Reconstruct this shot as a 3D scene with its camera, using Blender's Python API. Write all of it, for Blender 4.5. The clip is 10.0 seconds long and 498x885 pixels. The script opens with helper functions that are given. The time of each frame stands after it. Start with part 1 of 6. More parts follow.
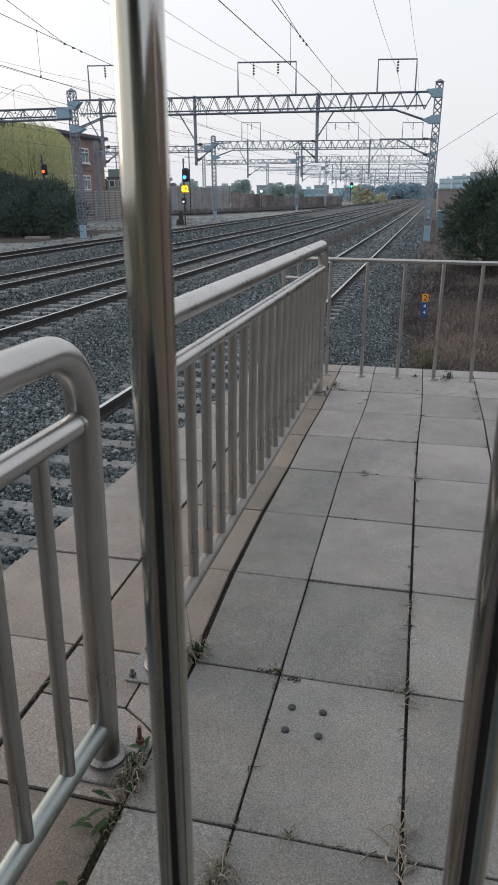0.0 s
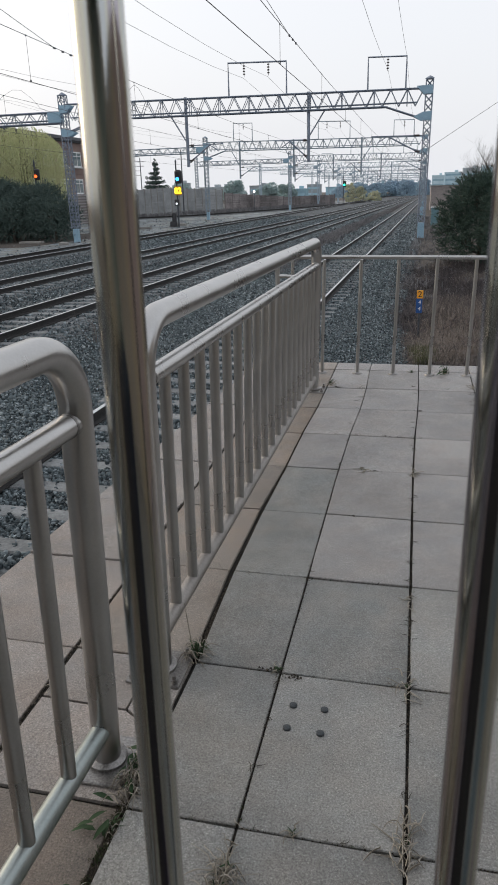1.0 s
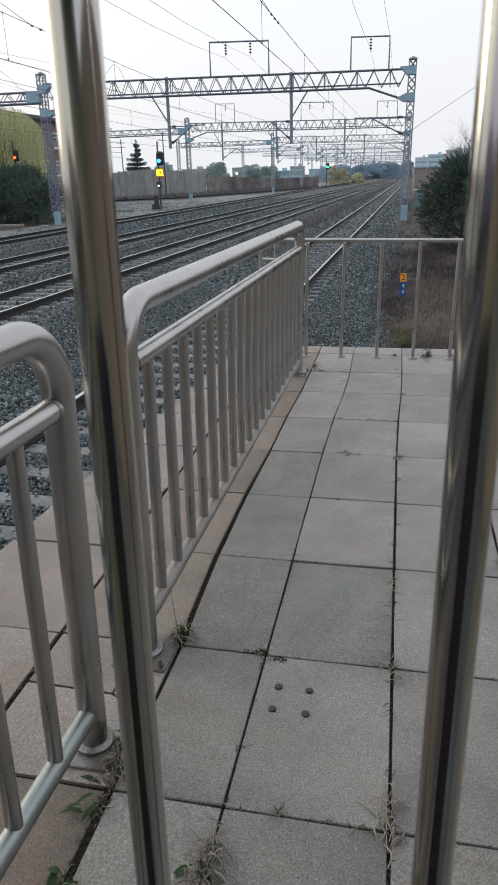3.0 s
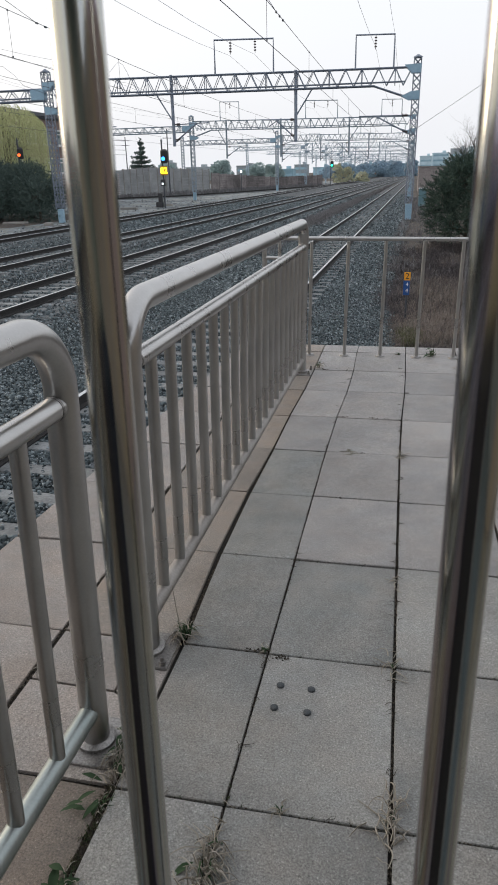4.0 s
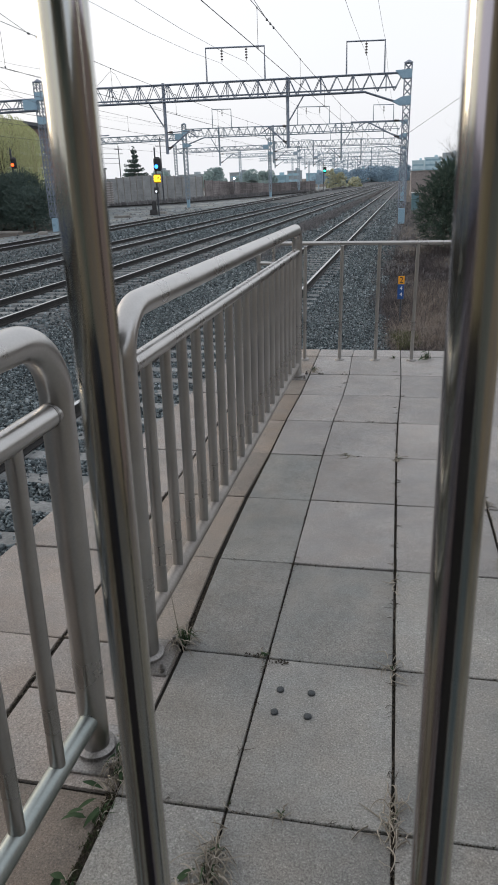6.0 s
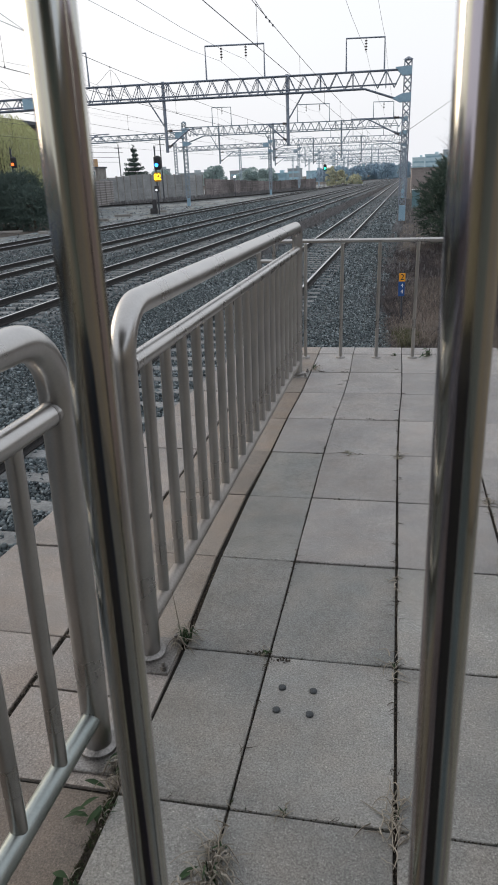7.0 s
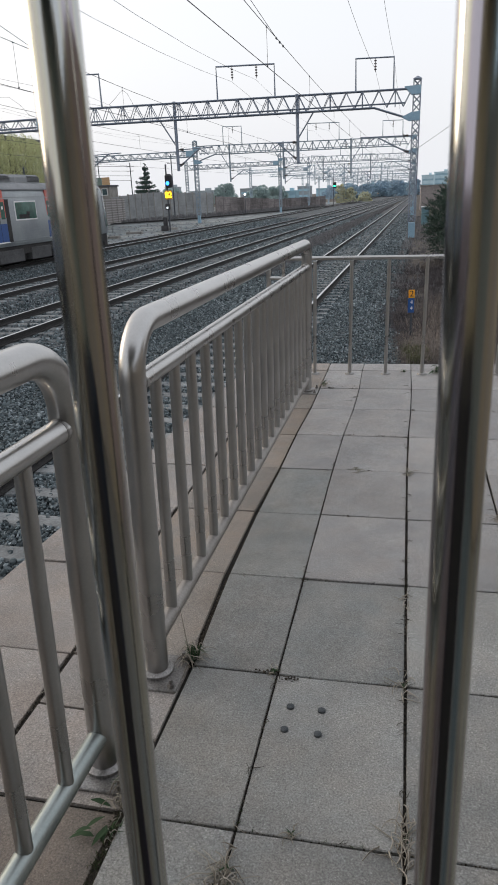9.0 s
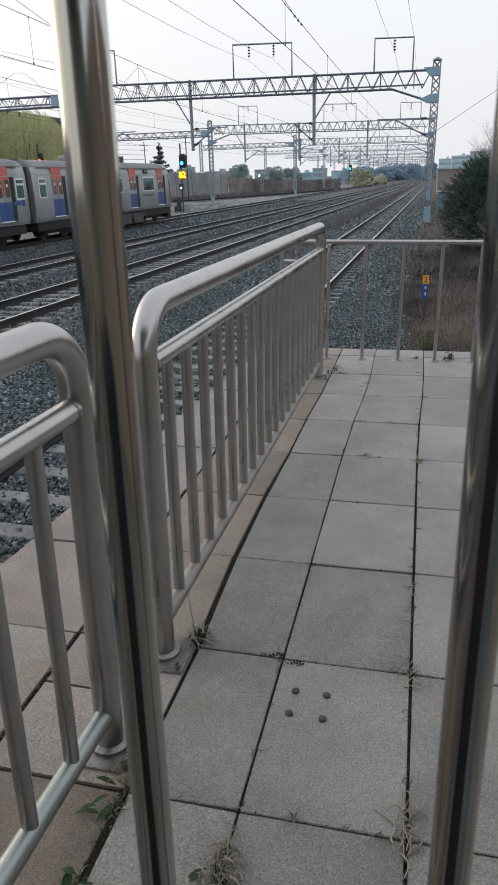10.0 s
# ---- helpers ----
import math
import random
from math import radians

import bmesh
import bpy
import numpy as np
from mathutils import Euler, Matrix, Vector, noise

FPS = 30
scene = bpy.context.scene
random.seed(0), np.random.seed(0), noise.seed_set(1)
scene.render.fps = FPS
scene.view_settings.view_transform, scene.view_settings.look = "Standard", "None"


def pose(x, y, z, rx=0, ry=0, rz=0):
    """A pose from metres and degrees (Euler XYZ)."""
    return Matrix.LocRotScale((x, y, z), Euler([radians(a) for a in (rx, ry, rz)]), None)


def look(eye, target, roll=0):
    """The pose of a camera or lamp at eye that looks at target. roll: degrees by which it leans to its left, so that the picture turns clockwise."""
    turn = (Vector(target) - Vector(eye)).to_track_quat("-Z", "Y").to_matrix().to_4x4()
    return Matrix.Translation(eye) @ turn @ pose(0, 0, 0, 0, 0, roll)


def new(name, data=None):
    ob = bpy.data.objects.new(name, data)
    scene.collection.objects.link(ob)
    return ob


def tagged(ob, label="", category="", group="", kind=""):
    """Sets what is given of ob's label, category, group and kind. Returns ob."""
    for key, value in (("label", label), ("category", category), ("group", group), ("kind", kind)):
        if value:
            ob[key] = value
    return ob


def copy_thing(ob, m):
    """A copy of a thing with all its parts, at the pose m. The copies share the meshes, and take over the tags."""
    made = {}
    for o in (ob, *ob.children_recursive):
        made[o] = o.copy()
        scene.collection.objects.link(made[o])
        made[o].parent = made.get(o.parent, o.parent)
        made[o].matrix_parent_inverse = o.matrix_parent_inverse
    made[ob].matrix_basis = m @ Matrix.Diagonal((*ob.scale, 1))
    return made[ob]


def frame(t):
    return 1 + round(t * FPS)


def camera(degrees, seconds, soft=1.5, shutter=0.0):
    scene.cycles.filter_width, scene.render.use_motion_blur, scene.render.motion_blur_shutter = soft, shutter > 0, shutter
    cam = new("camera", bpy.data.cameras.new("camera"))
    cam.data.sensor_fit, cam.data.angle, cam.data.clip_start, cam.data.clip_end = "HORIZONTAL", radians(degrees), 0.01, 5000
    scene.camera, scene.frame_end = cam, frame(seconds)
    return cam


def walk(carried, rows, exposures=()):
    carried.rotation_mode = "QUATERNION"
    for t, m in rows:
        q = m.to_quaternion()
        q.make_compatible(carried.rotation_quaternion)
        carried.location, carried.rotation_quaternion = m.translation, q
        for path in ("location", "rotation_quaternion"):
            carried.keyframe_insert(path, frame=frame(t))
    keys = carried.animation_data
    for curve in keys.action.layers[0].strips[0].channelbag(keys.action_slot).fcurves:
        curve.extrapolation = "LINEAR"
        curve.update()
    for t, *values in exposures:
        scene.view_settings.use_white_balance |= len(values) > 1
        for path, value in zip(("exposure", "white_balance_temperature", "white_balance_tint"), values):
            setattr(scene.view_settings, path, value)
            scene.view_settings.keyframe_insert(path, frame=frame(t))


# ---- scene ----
cam = camera(39.3, 10.0, 1.7)
cam.data.dof.use_dof, cam.data.dof.focus_distance, cam.data.dof.aperture_fstop = True, 6.0, 45.0
PATH = [
    (0, (-0.055, -1.874, 1.488), (-0.497, -0.044, 0.816), -0.5),
    (0.5, (-0.0500, -1.869, 1.481), (-0.4940, -0.038, 0.807), -1.5),
    (1, (-0.047, -1.868, 1.478), (-0.485, -0.036, 0.807), -1.7),
    (1.5, (-0.0460, -1.871, 1.477), (-0.4900, -0.039, 0.809), -1.9),
    (2, (-0.0445, -1.876, 1.478), (-0.4325, -0.044, 0.775), -2.0),
    (3.3, (-0.045, -1.867, 1.478), (-0.439, -0.041, 0.763), -1.6),
    (3.5, (-0.041, -1.87, 1.479), (-0.44, -0.04, 0.777), -1.7),
    (4, (-0.045, -1.867, 1.478), (-0.446, -0.044, 0.759), -1.5),
    (4.5, (-0.047, -1.868, 1.477), (-0.424, -0.043, 0.752), -1.0),
    (5, (-0.05, -1.87, 1.477), (-0.431, -0.043, 0.756), -0.6),
    (5.5, (-0.046, -1.871, 1.476), (-0.431, -0.039, 0.772), -1.5),
    (7, (-0.039, -1.868, 1.473), (-0.437, -0.04, 0.765), -2.6),
    (7.5, (-0.038, -1.87, 1.476), (-0.427, -0.037, 0.776), -2.4),
    (8, (-0.0365, -1.869, 1.475), (-0.4315, -0.035, 0.783), -2.9),
    (8.5, (-0.0370, -1.874, 1.481), (-0.4480, -0.039, 0.798), -2.8),
    (9, (-0.0360, -1.867, 1.477), (-0.4620, -0.029, 0.812), -2.7),
    (9.5, (-0.0370, -1.863, 1.475), (-0.4840, -0.038, 0.79), -2.4),
    (10, (-0.043, -1.858, 1.475), (-0.492, -0.043, 0.767), -1.8),
]
EXPOSURES = [(0, -0.08), (1, -0.07), (2, -0.02), (3.5, 0.02), (5, 0.05), (7, 0.05), (8.5, 0.01), (10, -0.04)]
walk(cam, [(t, look(e, g, r)) for t, e, g, r in PATH], EXPOSURES)

# ---- world, sun, exposure ----
world = bpy.data.worlds.new("world")
scene.world = world
world.use_nodes = True
wn = world.node_tree
sky = wn.nodes.new("ShaderNodeTexSky")
sky.sky_type = "NISHITA"
sky.sun_disc = False
sky.sun_elevation = radians(15)
sky.sun_rotation = radians(-75)
sky.air_density, sky.dust_density, sky.ozone_density = 1.0, 10.0, 2.0
bg = wn.nodes["Background"]
bg.inputs["Strength"].default_value = 0.065
wn.links.new(sky.outputs[0], bg.inputs[0])
veil = wn.nodes.new("ShaderNodeBackground")
veil.inputs["Color"].default_value, veil.inputs["Strength"].default_value = (0.97, 0.985, 1.03, 1), 0.89
both = wn.nodes.new("ShaderNodeAddShader")
wn.links.new(bg.outputs[0], both.inputs[0])
wn.links.new(veil.outputs[0], both.inputs[1])
wn.links.new(both.outputs[0], wn.nodes["World Output"].inputs[0])

sun_data = bpy.data.lights.new("sun", "SUN")
sun_data.energy, sun_data.angle, sun_data.color = 0.6, radians(25), (1.0, 0.88, 0.78)
sun_ob = new("sun", sun_data)
sun_ob.matrix_world = look((-58, 16, 16.1), (0, 0, 0))
scene.view_settings.exposure = 0.0


# ---- mesh tools ----
class Mesh:
    """Vertices and faces of one part."""

    def __init__(self):
        self.v, self.f = [], []

    def add(self, vs, fs):
        n = len(self.v)
        self.v += [tuple(p) for p in vs]
        self.f += [tuple(i + n for i in f) for f in fs]
        return self

    def box(self, c, s, m=None, bevel=0.0):
        hx, hy, hz = s[0] / 2, s[1] / 2, s[2] / 2
        m = m or Matrix()
        c = Vector(c)
        if bevel <= 0:
            vs = [c + m @ Vector((x * hx, y * hy, z * hz)) for z in (-1, 1) for y in (-1, 1) for x in (-1, 1)]
            return self.add(vs, [(0, 2, 3, 1), (4, 5, 7, 6), (0, 1, 5, 4), (1, 3, 7, 5), (3, 2, 6, 7), (2, 0, 4, 6)])
        b = bevel
        ring = lambda k, z: [(hx - k, -hy + b + k * 0, z), (hx - k, hy - b, z), (hx - b, hy - k, z), (-hx + b, hy - k, z),
                             (-hx + k, hy - b, z), (-hx + k, -hy + b, z), (-hx + b, -hy + k, z), (hx - b, -hy + k, z)]
        rings = [ring(0, -hz), ring(0, hz - b), [(x * (1 - b / hx * 0.8), y * (1 - b / hy * 0.8), hz) for x, y, _ in ring(0, 0)]]
        vs = [c + m @ Vector(p) for r in rings for p in r]
        fs = [tuple(range(7, -1, -1)), tuple(range(16, 24))]
        for k in range(2):
            fs += [(k * 8 + i, k * 8 + (i + 1) % 8, k * 8 + 8 + (i + 1) % 8, k * 8 + 8 + i) for i in range(8)]
        return self.add(vs, fs)

    def tube(self, pts, r, n=10, cap=True):
        """A round bar along points; r is a number or one per point."""
        pts = [Vector(p) for p in pts]
        rs = r if isinstance(r, (list, tuple)) else [r] * len(pts)
        d0 = (pts[1] - pts[0]).normalized()
        ref = Vector((0, 0, 1)) if abs(d0.z) < 0.9 else Vector((1, 0, 0))
        u = d0.cross(ref).normalized()
        vs = []
        for i, p in enumerate(pts):
            d = (pts[min(i + 1, len(pts) - 1)] - pts[max(i - 1, 0)]).normalized()
            u = (u - d * u.dot(d)).normalized()
            w = d.cross(u)
            vs += [p + (u * math.cos(a) + w * math.sin(a)) * rs[i] for a in [2 * math.pi * k / n for k in range(n)]]
        fs = []
        for i in range(len(pts) - 1):
            fs += [(i * n + k, i * n + (k + 1) % n, (i + 1) * n + (k + 1) % n, (i + 1) * n + k) for k in range(n)]
        if cap:
            fs += [tuple(range(n - 1, -1, -1)), tuple(range((len(pts) - 1) * n, len(pts) * n))]
        return self.add(vs, fs)

    def bar(self, a, b, w):
        """A square bar from a to b."""
        return self.tube([a, b], w * 0.707, 4)

    def sweep(self, prof, pts, close=True):
        """A profile (across, up) swept along points in plan."""
        pts = [Vector(p) for p in pts]
        n = len(prof)
        vs, fs = [], []
        for i, p in enumerate(pts):
            d = pts[min(i + 1, len(pts) - 1)] - pts[max(i - 1, 0)]
            d.z = 0
            d.normalize()
            side = Vector((d.y, -d.x, 0))
            vs += [p + side * x + Vector((0, 0, z)) for x, z in prof]
        for i in range(len(pts) - 1):
            fs += [(i * n + k, (i + 1) * n + k, (i + 1) * n + (k + 1) % n, i * n + (k + 1) % n) for k in range(n)]
        if close:
            fs += [tuple(range(n)), tuple(range(len(pts) * n - 1, (len(pts) - 1) * n - 1, -1))]
        return self.add(vs, fs)

    def blob(self, c, s, rnd, rough=0.2, rings=6, segs=9):
        vs, fs = [(c[0], c[1], c[2] + s[2])], []
        for i in range(1, rings):
            for k in range(segs):
                a, e = 2 * math.pi * k / segs, math.pi * i / rings
                q = 1 + rnd.uniform(-rough, rough)
                vs.append((c[0] + s[0] * q * math.sin(e) * math.cos(a), c[1] + s[1] * q * math.sin(e) * math.sin(a), c[2] + s[2] * q * math.cos(e)))
        vs.append((c[0], c[1], c[2] - s[2]))
        fs += [(0, 1 + k, 1 + (k + 1) % segs) for k in range(segs)]
        for i in range(rings - 2):
            fs += [(1 + i * segs + k, 1 + (i + 1) * segs + k, 1 + (i + 1) * segs + (k + 1) % segs, 1 + i * segs + (k + 1) % segs) for k in range(segs)]
        e = len(vs) - 1
        fs += [(e, e - segs + (k + 1) % segs, e - segs + k) for k in range(segs)]
        return self.add(vs, fs)

    def data(self, name, material, smooth=True, angle=40):
        me = bpy.data.meshes.new(name)
        me.from_pydata([tuple(p) for p in self.v], [], self.f)
        me.materials.append(material)
        if smooth:
            me.polygons.foreach_set("use_smooth", [True] * len(me.polygons))
            me.set_sharp_from_angle(angle=radians(angle))
        me.update()
        return me


def part(name, mesh, material, parent=None, label="", smooth=True):
    """One mesh object, under a thing or a part where one is given."""
    ob = new(name, mesh.data(name, material, smooth))
    if parent:
        ob.parent = parent
    return tagged(ob, label) if label else ob


def thing(name, label, category, at=None, group="", kind=""):
    ob = new(name)
    if at is not None:
        ob.matrix_basis = at
    return tagged(ob, label, category, group, kind)


def solid(name, mesh, material, label, category="", kind="", group="", smooth=True):
    return tagged(part(name, mesh, material, smooth=smooth), label, category, group, kind)


def arc(c, u, w, r, a0, a1, n=8):
    """Points on an arc round c in the plane of u and w."""
    c, u, w = Vector(c), Vector(u), Vector(w)
    return [c + (u * math.cos(a) + w * math.sin(a)) * r for a in [radians(a0 + (a1 - a0) * k / n) for k in range(n + 1)]]


# ---- materials ----
def material(name, dark, light, rough=0.7, metal=0.0, scale=8.0, fine=60.0, bump=0.3, depth=0.01, vary=0.0, where="object", stain=0.25, spec=0.5, hue=0.0, crisp=0.0):
    """A surface with grain at two scales, bump and, where asked, a tone of its own for each piece."""
    m = bpy.data.materials.new(name)
    m.use_nodes = True
    t = m.node_tree
    N, L = t.nodes, t.links
    b = N["Principled BSDF"]
    if where == "object":
        co = N.new("ShaderNodeTexCoord").outputs["Object"]
    else:
        co = N.new("ShaderNodeNewGeometry").outputs["Position"]
    big, small = N.new("ShaderNodeTexNoise"), N.new("ShaderNodeTexNoise")
    for n, s, d in ((big, scale, 5), (small, fine, 3)):
        n.inputs["Scale"].default_value, n.inputs["Detail"].default_value = s, d
        L.new(co, n.inputs["Vector"])
    mix = N.new("ShaderNodeMix")
    mix.data_type = "FLOAT"
    mix.inputs["Factor"].default_value = 1 - stain
    L.new(big.outputs[0], mix.inputs["A"])
    L.new(small.outputs[0], mix.inputs["B"])
    ramp = N.new("ShaderNodeValToRGB")
    ramp.color_ramp.elements[0].position, ramp.color_ramp.elements[1].position = 0.36 + crisp, 0.64 - crisp
    ramp.color_ramp.elements[0].color, ramp.color_ramp.elements[1].color = (*dark, 1), (*light, 1)
    L.new(mix.outputs["Result"], ramp.inputs[0])
    colour = ramp.outputs[0]
    if vary:
        info, hsv, mr = N.new("ShaderNodeObjectInfo"), N.new("ShaderNodeHueSaturation"), N.new("ShaderNodeMapRange")
        mr.inputs["To Min"].default_value, mr.inputs["To Max"].default_value = 1 - vary, 1 + vary
        L.new(info.outputs["Random"], mr.inputs["Value"])
        L.new(mr.outputs[0], hsv.inputs["Value"])
        L.new(colour, hsv.inputs["Color"])
        colour = hsv.outputs[0]
    if hue:
        tint = N.new("ShaderNodeTexNoise")
        tint.inputs["Scale"].default_value, tint.inputs["Detail"].default_value = 0.9, 2
        shift, add, warm = N.new("ShaderNodeVectorMath"), N.new("ShaderNodeMix"), N.new("ShaderNodeMapRange")
        shift.operation = "ADD"
        inf = N.new("ShaderNodeObjectInfo")
        L.new(co, shift.inputs[0])
        L.new(inf.outputs["Random"], shift.inputs[1])
        L.new(shift.outputs[0], tint.inputs["Vector"])
        warm.inputs["From Min"].default_value, warm.inputs["From Max"].default_value = 0.35, 0.65
        L.new(tint.outputs[0], warm.inputs["Value"])
        add.data_type, add.blend_type = "RGBA", "MULTIPLY"
        add.inputs["Factor"].default_value = 1.0
        pick = N.new("ShaderNodeValToRGB")
        pick.color_ramp.elements[0].color = (1 - hue * 0.4, 1.0, 1.0 + hue * 0.7, 1)
        pick.color_ramp.elements[1].color = (1.0 + hue, 1.0, 1 - hue * 0.9, 1)
        L.new(warm.outputs[0], pick.inputs[0])
        L.new(colour, add.inputs["A"])
        L.new(pick.outputs[0], add.inputs["B"])
        colour = add.outputs["Result"]
    L.new(colour, b.inputs["Base Color"])
    rr = N.new("ShaderNodeMapRange")
    rr.inputs["To Min"].default_value, rr.inputs["To Max"].default_value = max(rough - 0.1, 0.02), min(rough + 0.1, 1)
    L.new(big.outputs[0], rr.inputs["Value"])
    L.new(rr.outputs[0], b.inputs["Roughness"])
    b.inputs["Metallic"].default_value = metal
    b.inputs["Specular IOR Level"].default_value = spec
    if bump:
        bn = N.new("ShaderNodeBump")
        bn.inputs["Strength"].default_value, bn.inputs["Distance"].default_value = bump, depth
        L.new(small.outputs[0], bn.inputs["Height"])
        L.new(bn.outputs[0], b.inputs["Normal"])
    return m


def island_material(name, tones, rough=0.9):
    """Loose pieces in one mesh, each with its own tone."""
    m = bpy.data.materials.new(name)
    m.use_nodes = True
    N, L = m.node_tree.nodes, m.node_tree.links
    g, ramp = N.new("ShaderNodeNewGeometry"), N.new("ShaderNodeValToRGB")
    els = ramp.color_ramp.elements
    for i, c in enumerate(tones):
        e = els[i] if i < 2 else els.new(1.0)
        e.position, e.color = i / (len(tones) - 1), (*c, 1)
    L.new(g.outputs["Random Per Island"], ramp.inputs[0])
    L.new(ramp.outputs[0], N["Principled BSDF"].inputs["Base Color"])
    N["Principled BSDF"].inputs["Roughness"].default_value = rough
    N["Principled BSDF"].inputs["Specular IOR Level"].default_value = 0.25
    return m


def glow(name, colour, strength):
    m = bpy.data.materials.new(name)
    m.use_nodes = True
    b = m.node_tree.nodes["Principled BSDF"]
    b.inputs["Base Color"].default_value = (*colour, 1)
    b.inputs["Emission Color"].default_value = (*colour, 1)
    b.inputs["Emission Strength"].default_value = strength
    return m


def slab_material(name, tints):
    """Worn granite: soft patches of three tints, a fine grain, pale flecks and broad dirt."""
    m = bpy.data.materials.new(name)
    m.use_nodes = True
    N, L = m.node_tree.nodes, m.node_tree.links
    b = N["Principled BSDF"]
    pos, info, shift = N.new("ShaderNodeNewGeometry").outputs["Position"], N.new("ShaderNodeObjectInfo"), N.new("ShaderNodeVectorMath")
    shift.operation = "MULTIPLY_ADD"
    shift.inputs[1].default_value = (9.0, 5.0, 3.0)
    L.new(info.outputs["Random"], shift.inputs[0])
    L.new(pos, shift.inputs[2])

    def field(scale, detail, rough, lo, hi, a, c):
        n, r = N.new("ShaderNodeTexNoise"), N.new("ShaderNodeMapRange")
        n.inputs["Scale"].default_value, n.inputs["Detail"].default_value, n.inputs["Roughness"].default_value = scale, detail, rough
        L.new(shift.outputs[0], n.inputs["Vector"])
        r.inputs["From Min"].default_value, r.inputs["From Max"].default_value = lo, hi
        r.inputs["To Min"].default_value, r.inputs["To Max"].default_value = a, c
        L.new(n.outputs[0], r.inputs["Value"])
        return r.outputs[0]

    def maths(op, x, y):
        n = N.new("ShaderNodeMath")
        n.operation = op
        for k, v in enumerate((x, y)):
            if isinstance(v, float):
                n.inputs[k].default_value = v
            else:
                L.new(v, n.inputs[k])
        return n.outputs[0]

    patch = maths("ADD", field(4.2, 6, 0.62, 0.32, 0.68, 0.18, 0.82), maths("MULTIPLY", maths("SUBTRACT", info.outputs["Random"], 0.5), 0.45))
    ramp = N.new("ShaderNodeValToRGB")
    els = ramp.color_ramp.elements
    els.new(0.5)
    for e, p, c in zip(els, (0.15, 0.5, 0.85), tints):
        e.position, e.color = p, (*c, 1)
    L.new(patch, ramp.inputs[0])
    fine = field(190, 4, 0.74, 0.30, 0.70, 0.44, 1.56)
    mid = field(60, 4, 0.6, 0.30, 0.70, 0.90, 1.10)
    dirt = field(2.3, 6, 0.65, 0.33, 0.60, 0.76, 1.08)
    fleck = field(170, 1, 0.4, 0.64, 0.74, 1.0, 1.5)
    grain = maths("MULTIPLY", maths("MULTIPLY", fine, mid), maths("MULTIPLY", dirt, fleck))
    own = maths("ADD", maths("MULTIPLY", maths("FRACT", maths("MULTIPLY", info.outputs["Random"], 7.31), 0.0), 0.17), 0.88)
    grain = maths("MULTIPLY", grain, own)
    mul = N.new("ShaderNodeMix")
    mul.data_type, mul.blend_type = "RGBA", "MULTIPLY"
    mul.inputs["Factor"].default_value = 1.0
    mottle, tone = N.new("ShaderNodeValToRGB"), N.new("ShaderNodeMix")
    mottle.color_ramp.elements[0].color, mottle.color_ramp.elements[1].color = (0.975, 1.0, 1.005, 1), (1.025, 1.0, 0.97, 1)
    L.new(field(8.5, 5, 0.6, 0.34, 0.66, 0.0, 1.0), mottle.inputs[0])
    tone.data_type, tone.blend_type = "RGBA", "MULTIPLY"
    tone.inputs["Factor"].default_value = 1.0
    L.new(ramp.outputs[0], tone.inputs["A"])
    L.new(mottle.outputs[0], tone.inputs["B"])
    L.new(tone.outputs["Result"], mul.inputs["A"])
    L.new(grain, mul.inputs["B"])
    L.new(mul.outputs["Result"], b.inputs["Base Color"])
    b.inputs["Roughness"].default_value = 0.62
    b.inputs["Specular IOR Level"].default_value = 0.5
    bn = N.new("ShaderNodeBump")
    bn.inputs["Strength"].default_value, bn.inputs["Distance"].default_value = 0.6, 0.002
    L.new(fine, bn.inputs["Height"])
    L.new(bn.outputs[0], b.inputs["Normal"])
    return m


def grey(v, warm=0.0):
    return (v * (1 + warm), v, v * (1 - warm))


SLAB = slab_material("granite slab", ((0.231, 0.234, 0.227), (0.259, 0.259, 0.250), (0.266, 0.261, 0.247)))
SLAB_PINK = slab_material("pinkish slab", ((0.231, 0.217, 0.208), (0.260, 0.239, 0.226), (0.272, 0.238, 0.216)))
SLAB_MAUVE = slab_material("mauve grey slab", ((0.242, 0.235, 0.233), (0.271, 0.263, 0.259), (0.280, 0.266, 0.257)))
SLAB_STAIN = slab_material("rust stained slab", ((0.194, 0.177, 0.160), (0.222, 0.194, 0.170), (0.240, 0.194, 0.158)))
SLAB_DARK = slab_material("dirty brown slab", ((0.128, 0.110, 0.096), (0.158, 0.135, 0.117), (0.178, 0.144, 0.119)))
SLAB_COOL = slab_material("cool grey slab", ((0.194, 0.199, 0.194), (0.219, 0.220, 0.212), (0.231, 0.225, 0.212)))
CONCRETE = material("concrete", (0.16, 0.15, 0.14), (0.30, 0.29, 0.27), 0.9, scale=1.2, fine=30, where="world", stain=0.6)
JOINT = material("joint dirt", (0.004, 0.004, 0.003), (0.022, 0.019, 0.014), 1.0, scale=12, fine=90, where="world")
STEEL = material("brushed stainless steel", (0.380, 0.375, 0.366), (0.470, 0.465, 0.455), 0.29, 1.0, scale=5, fine=160, bump=0.008, depth=0.001, stain=0.8)


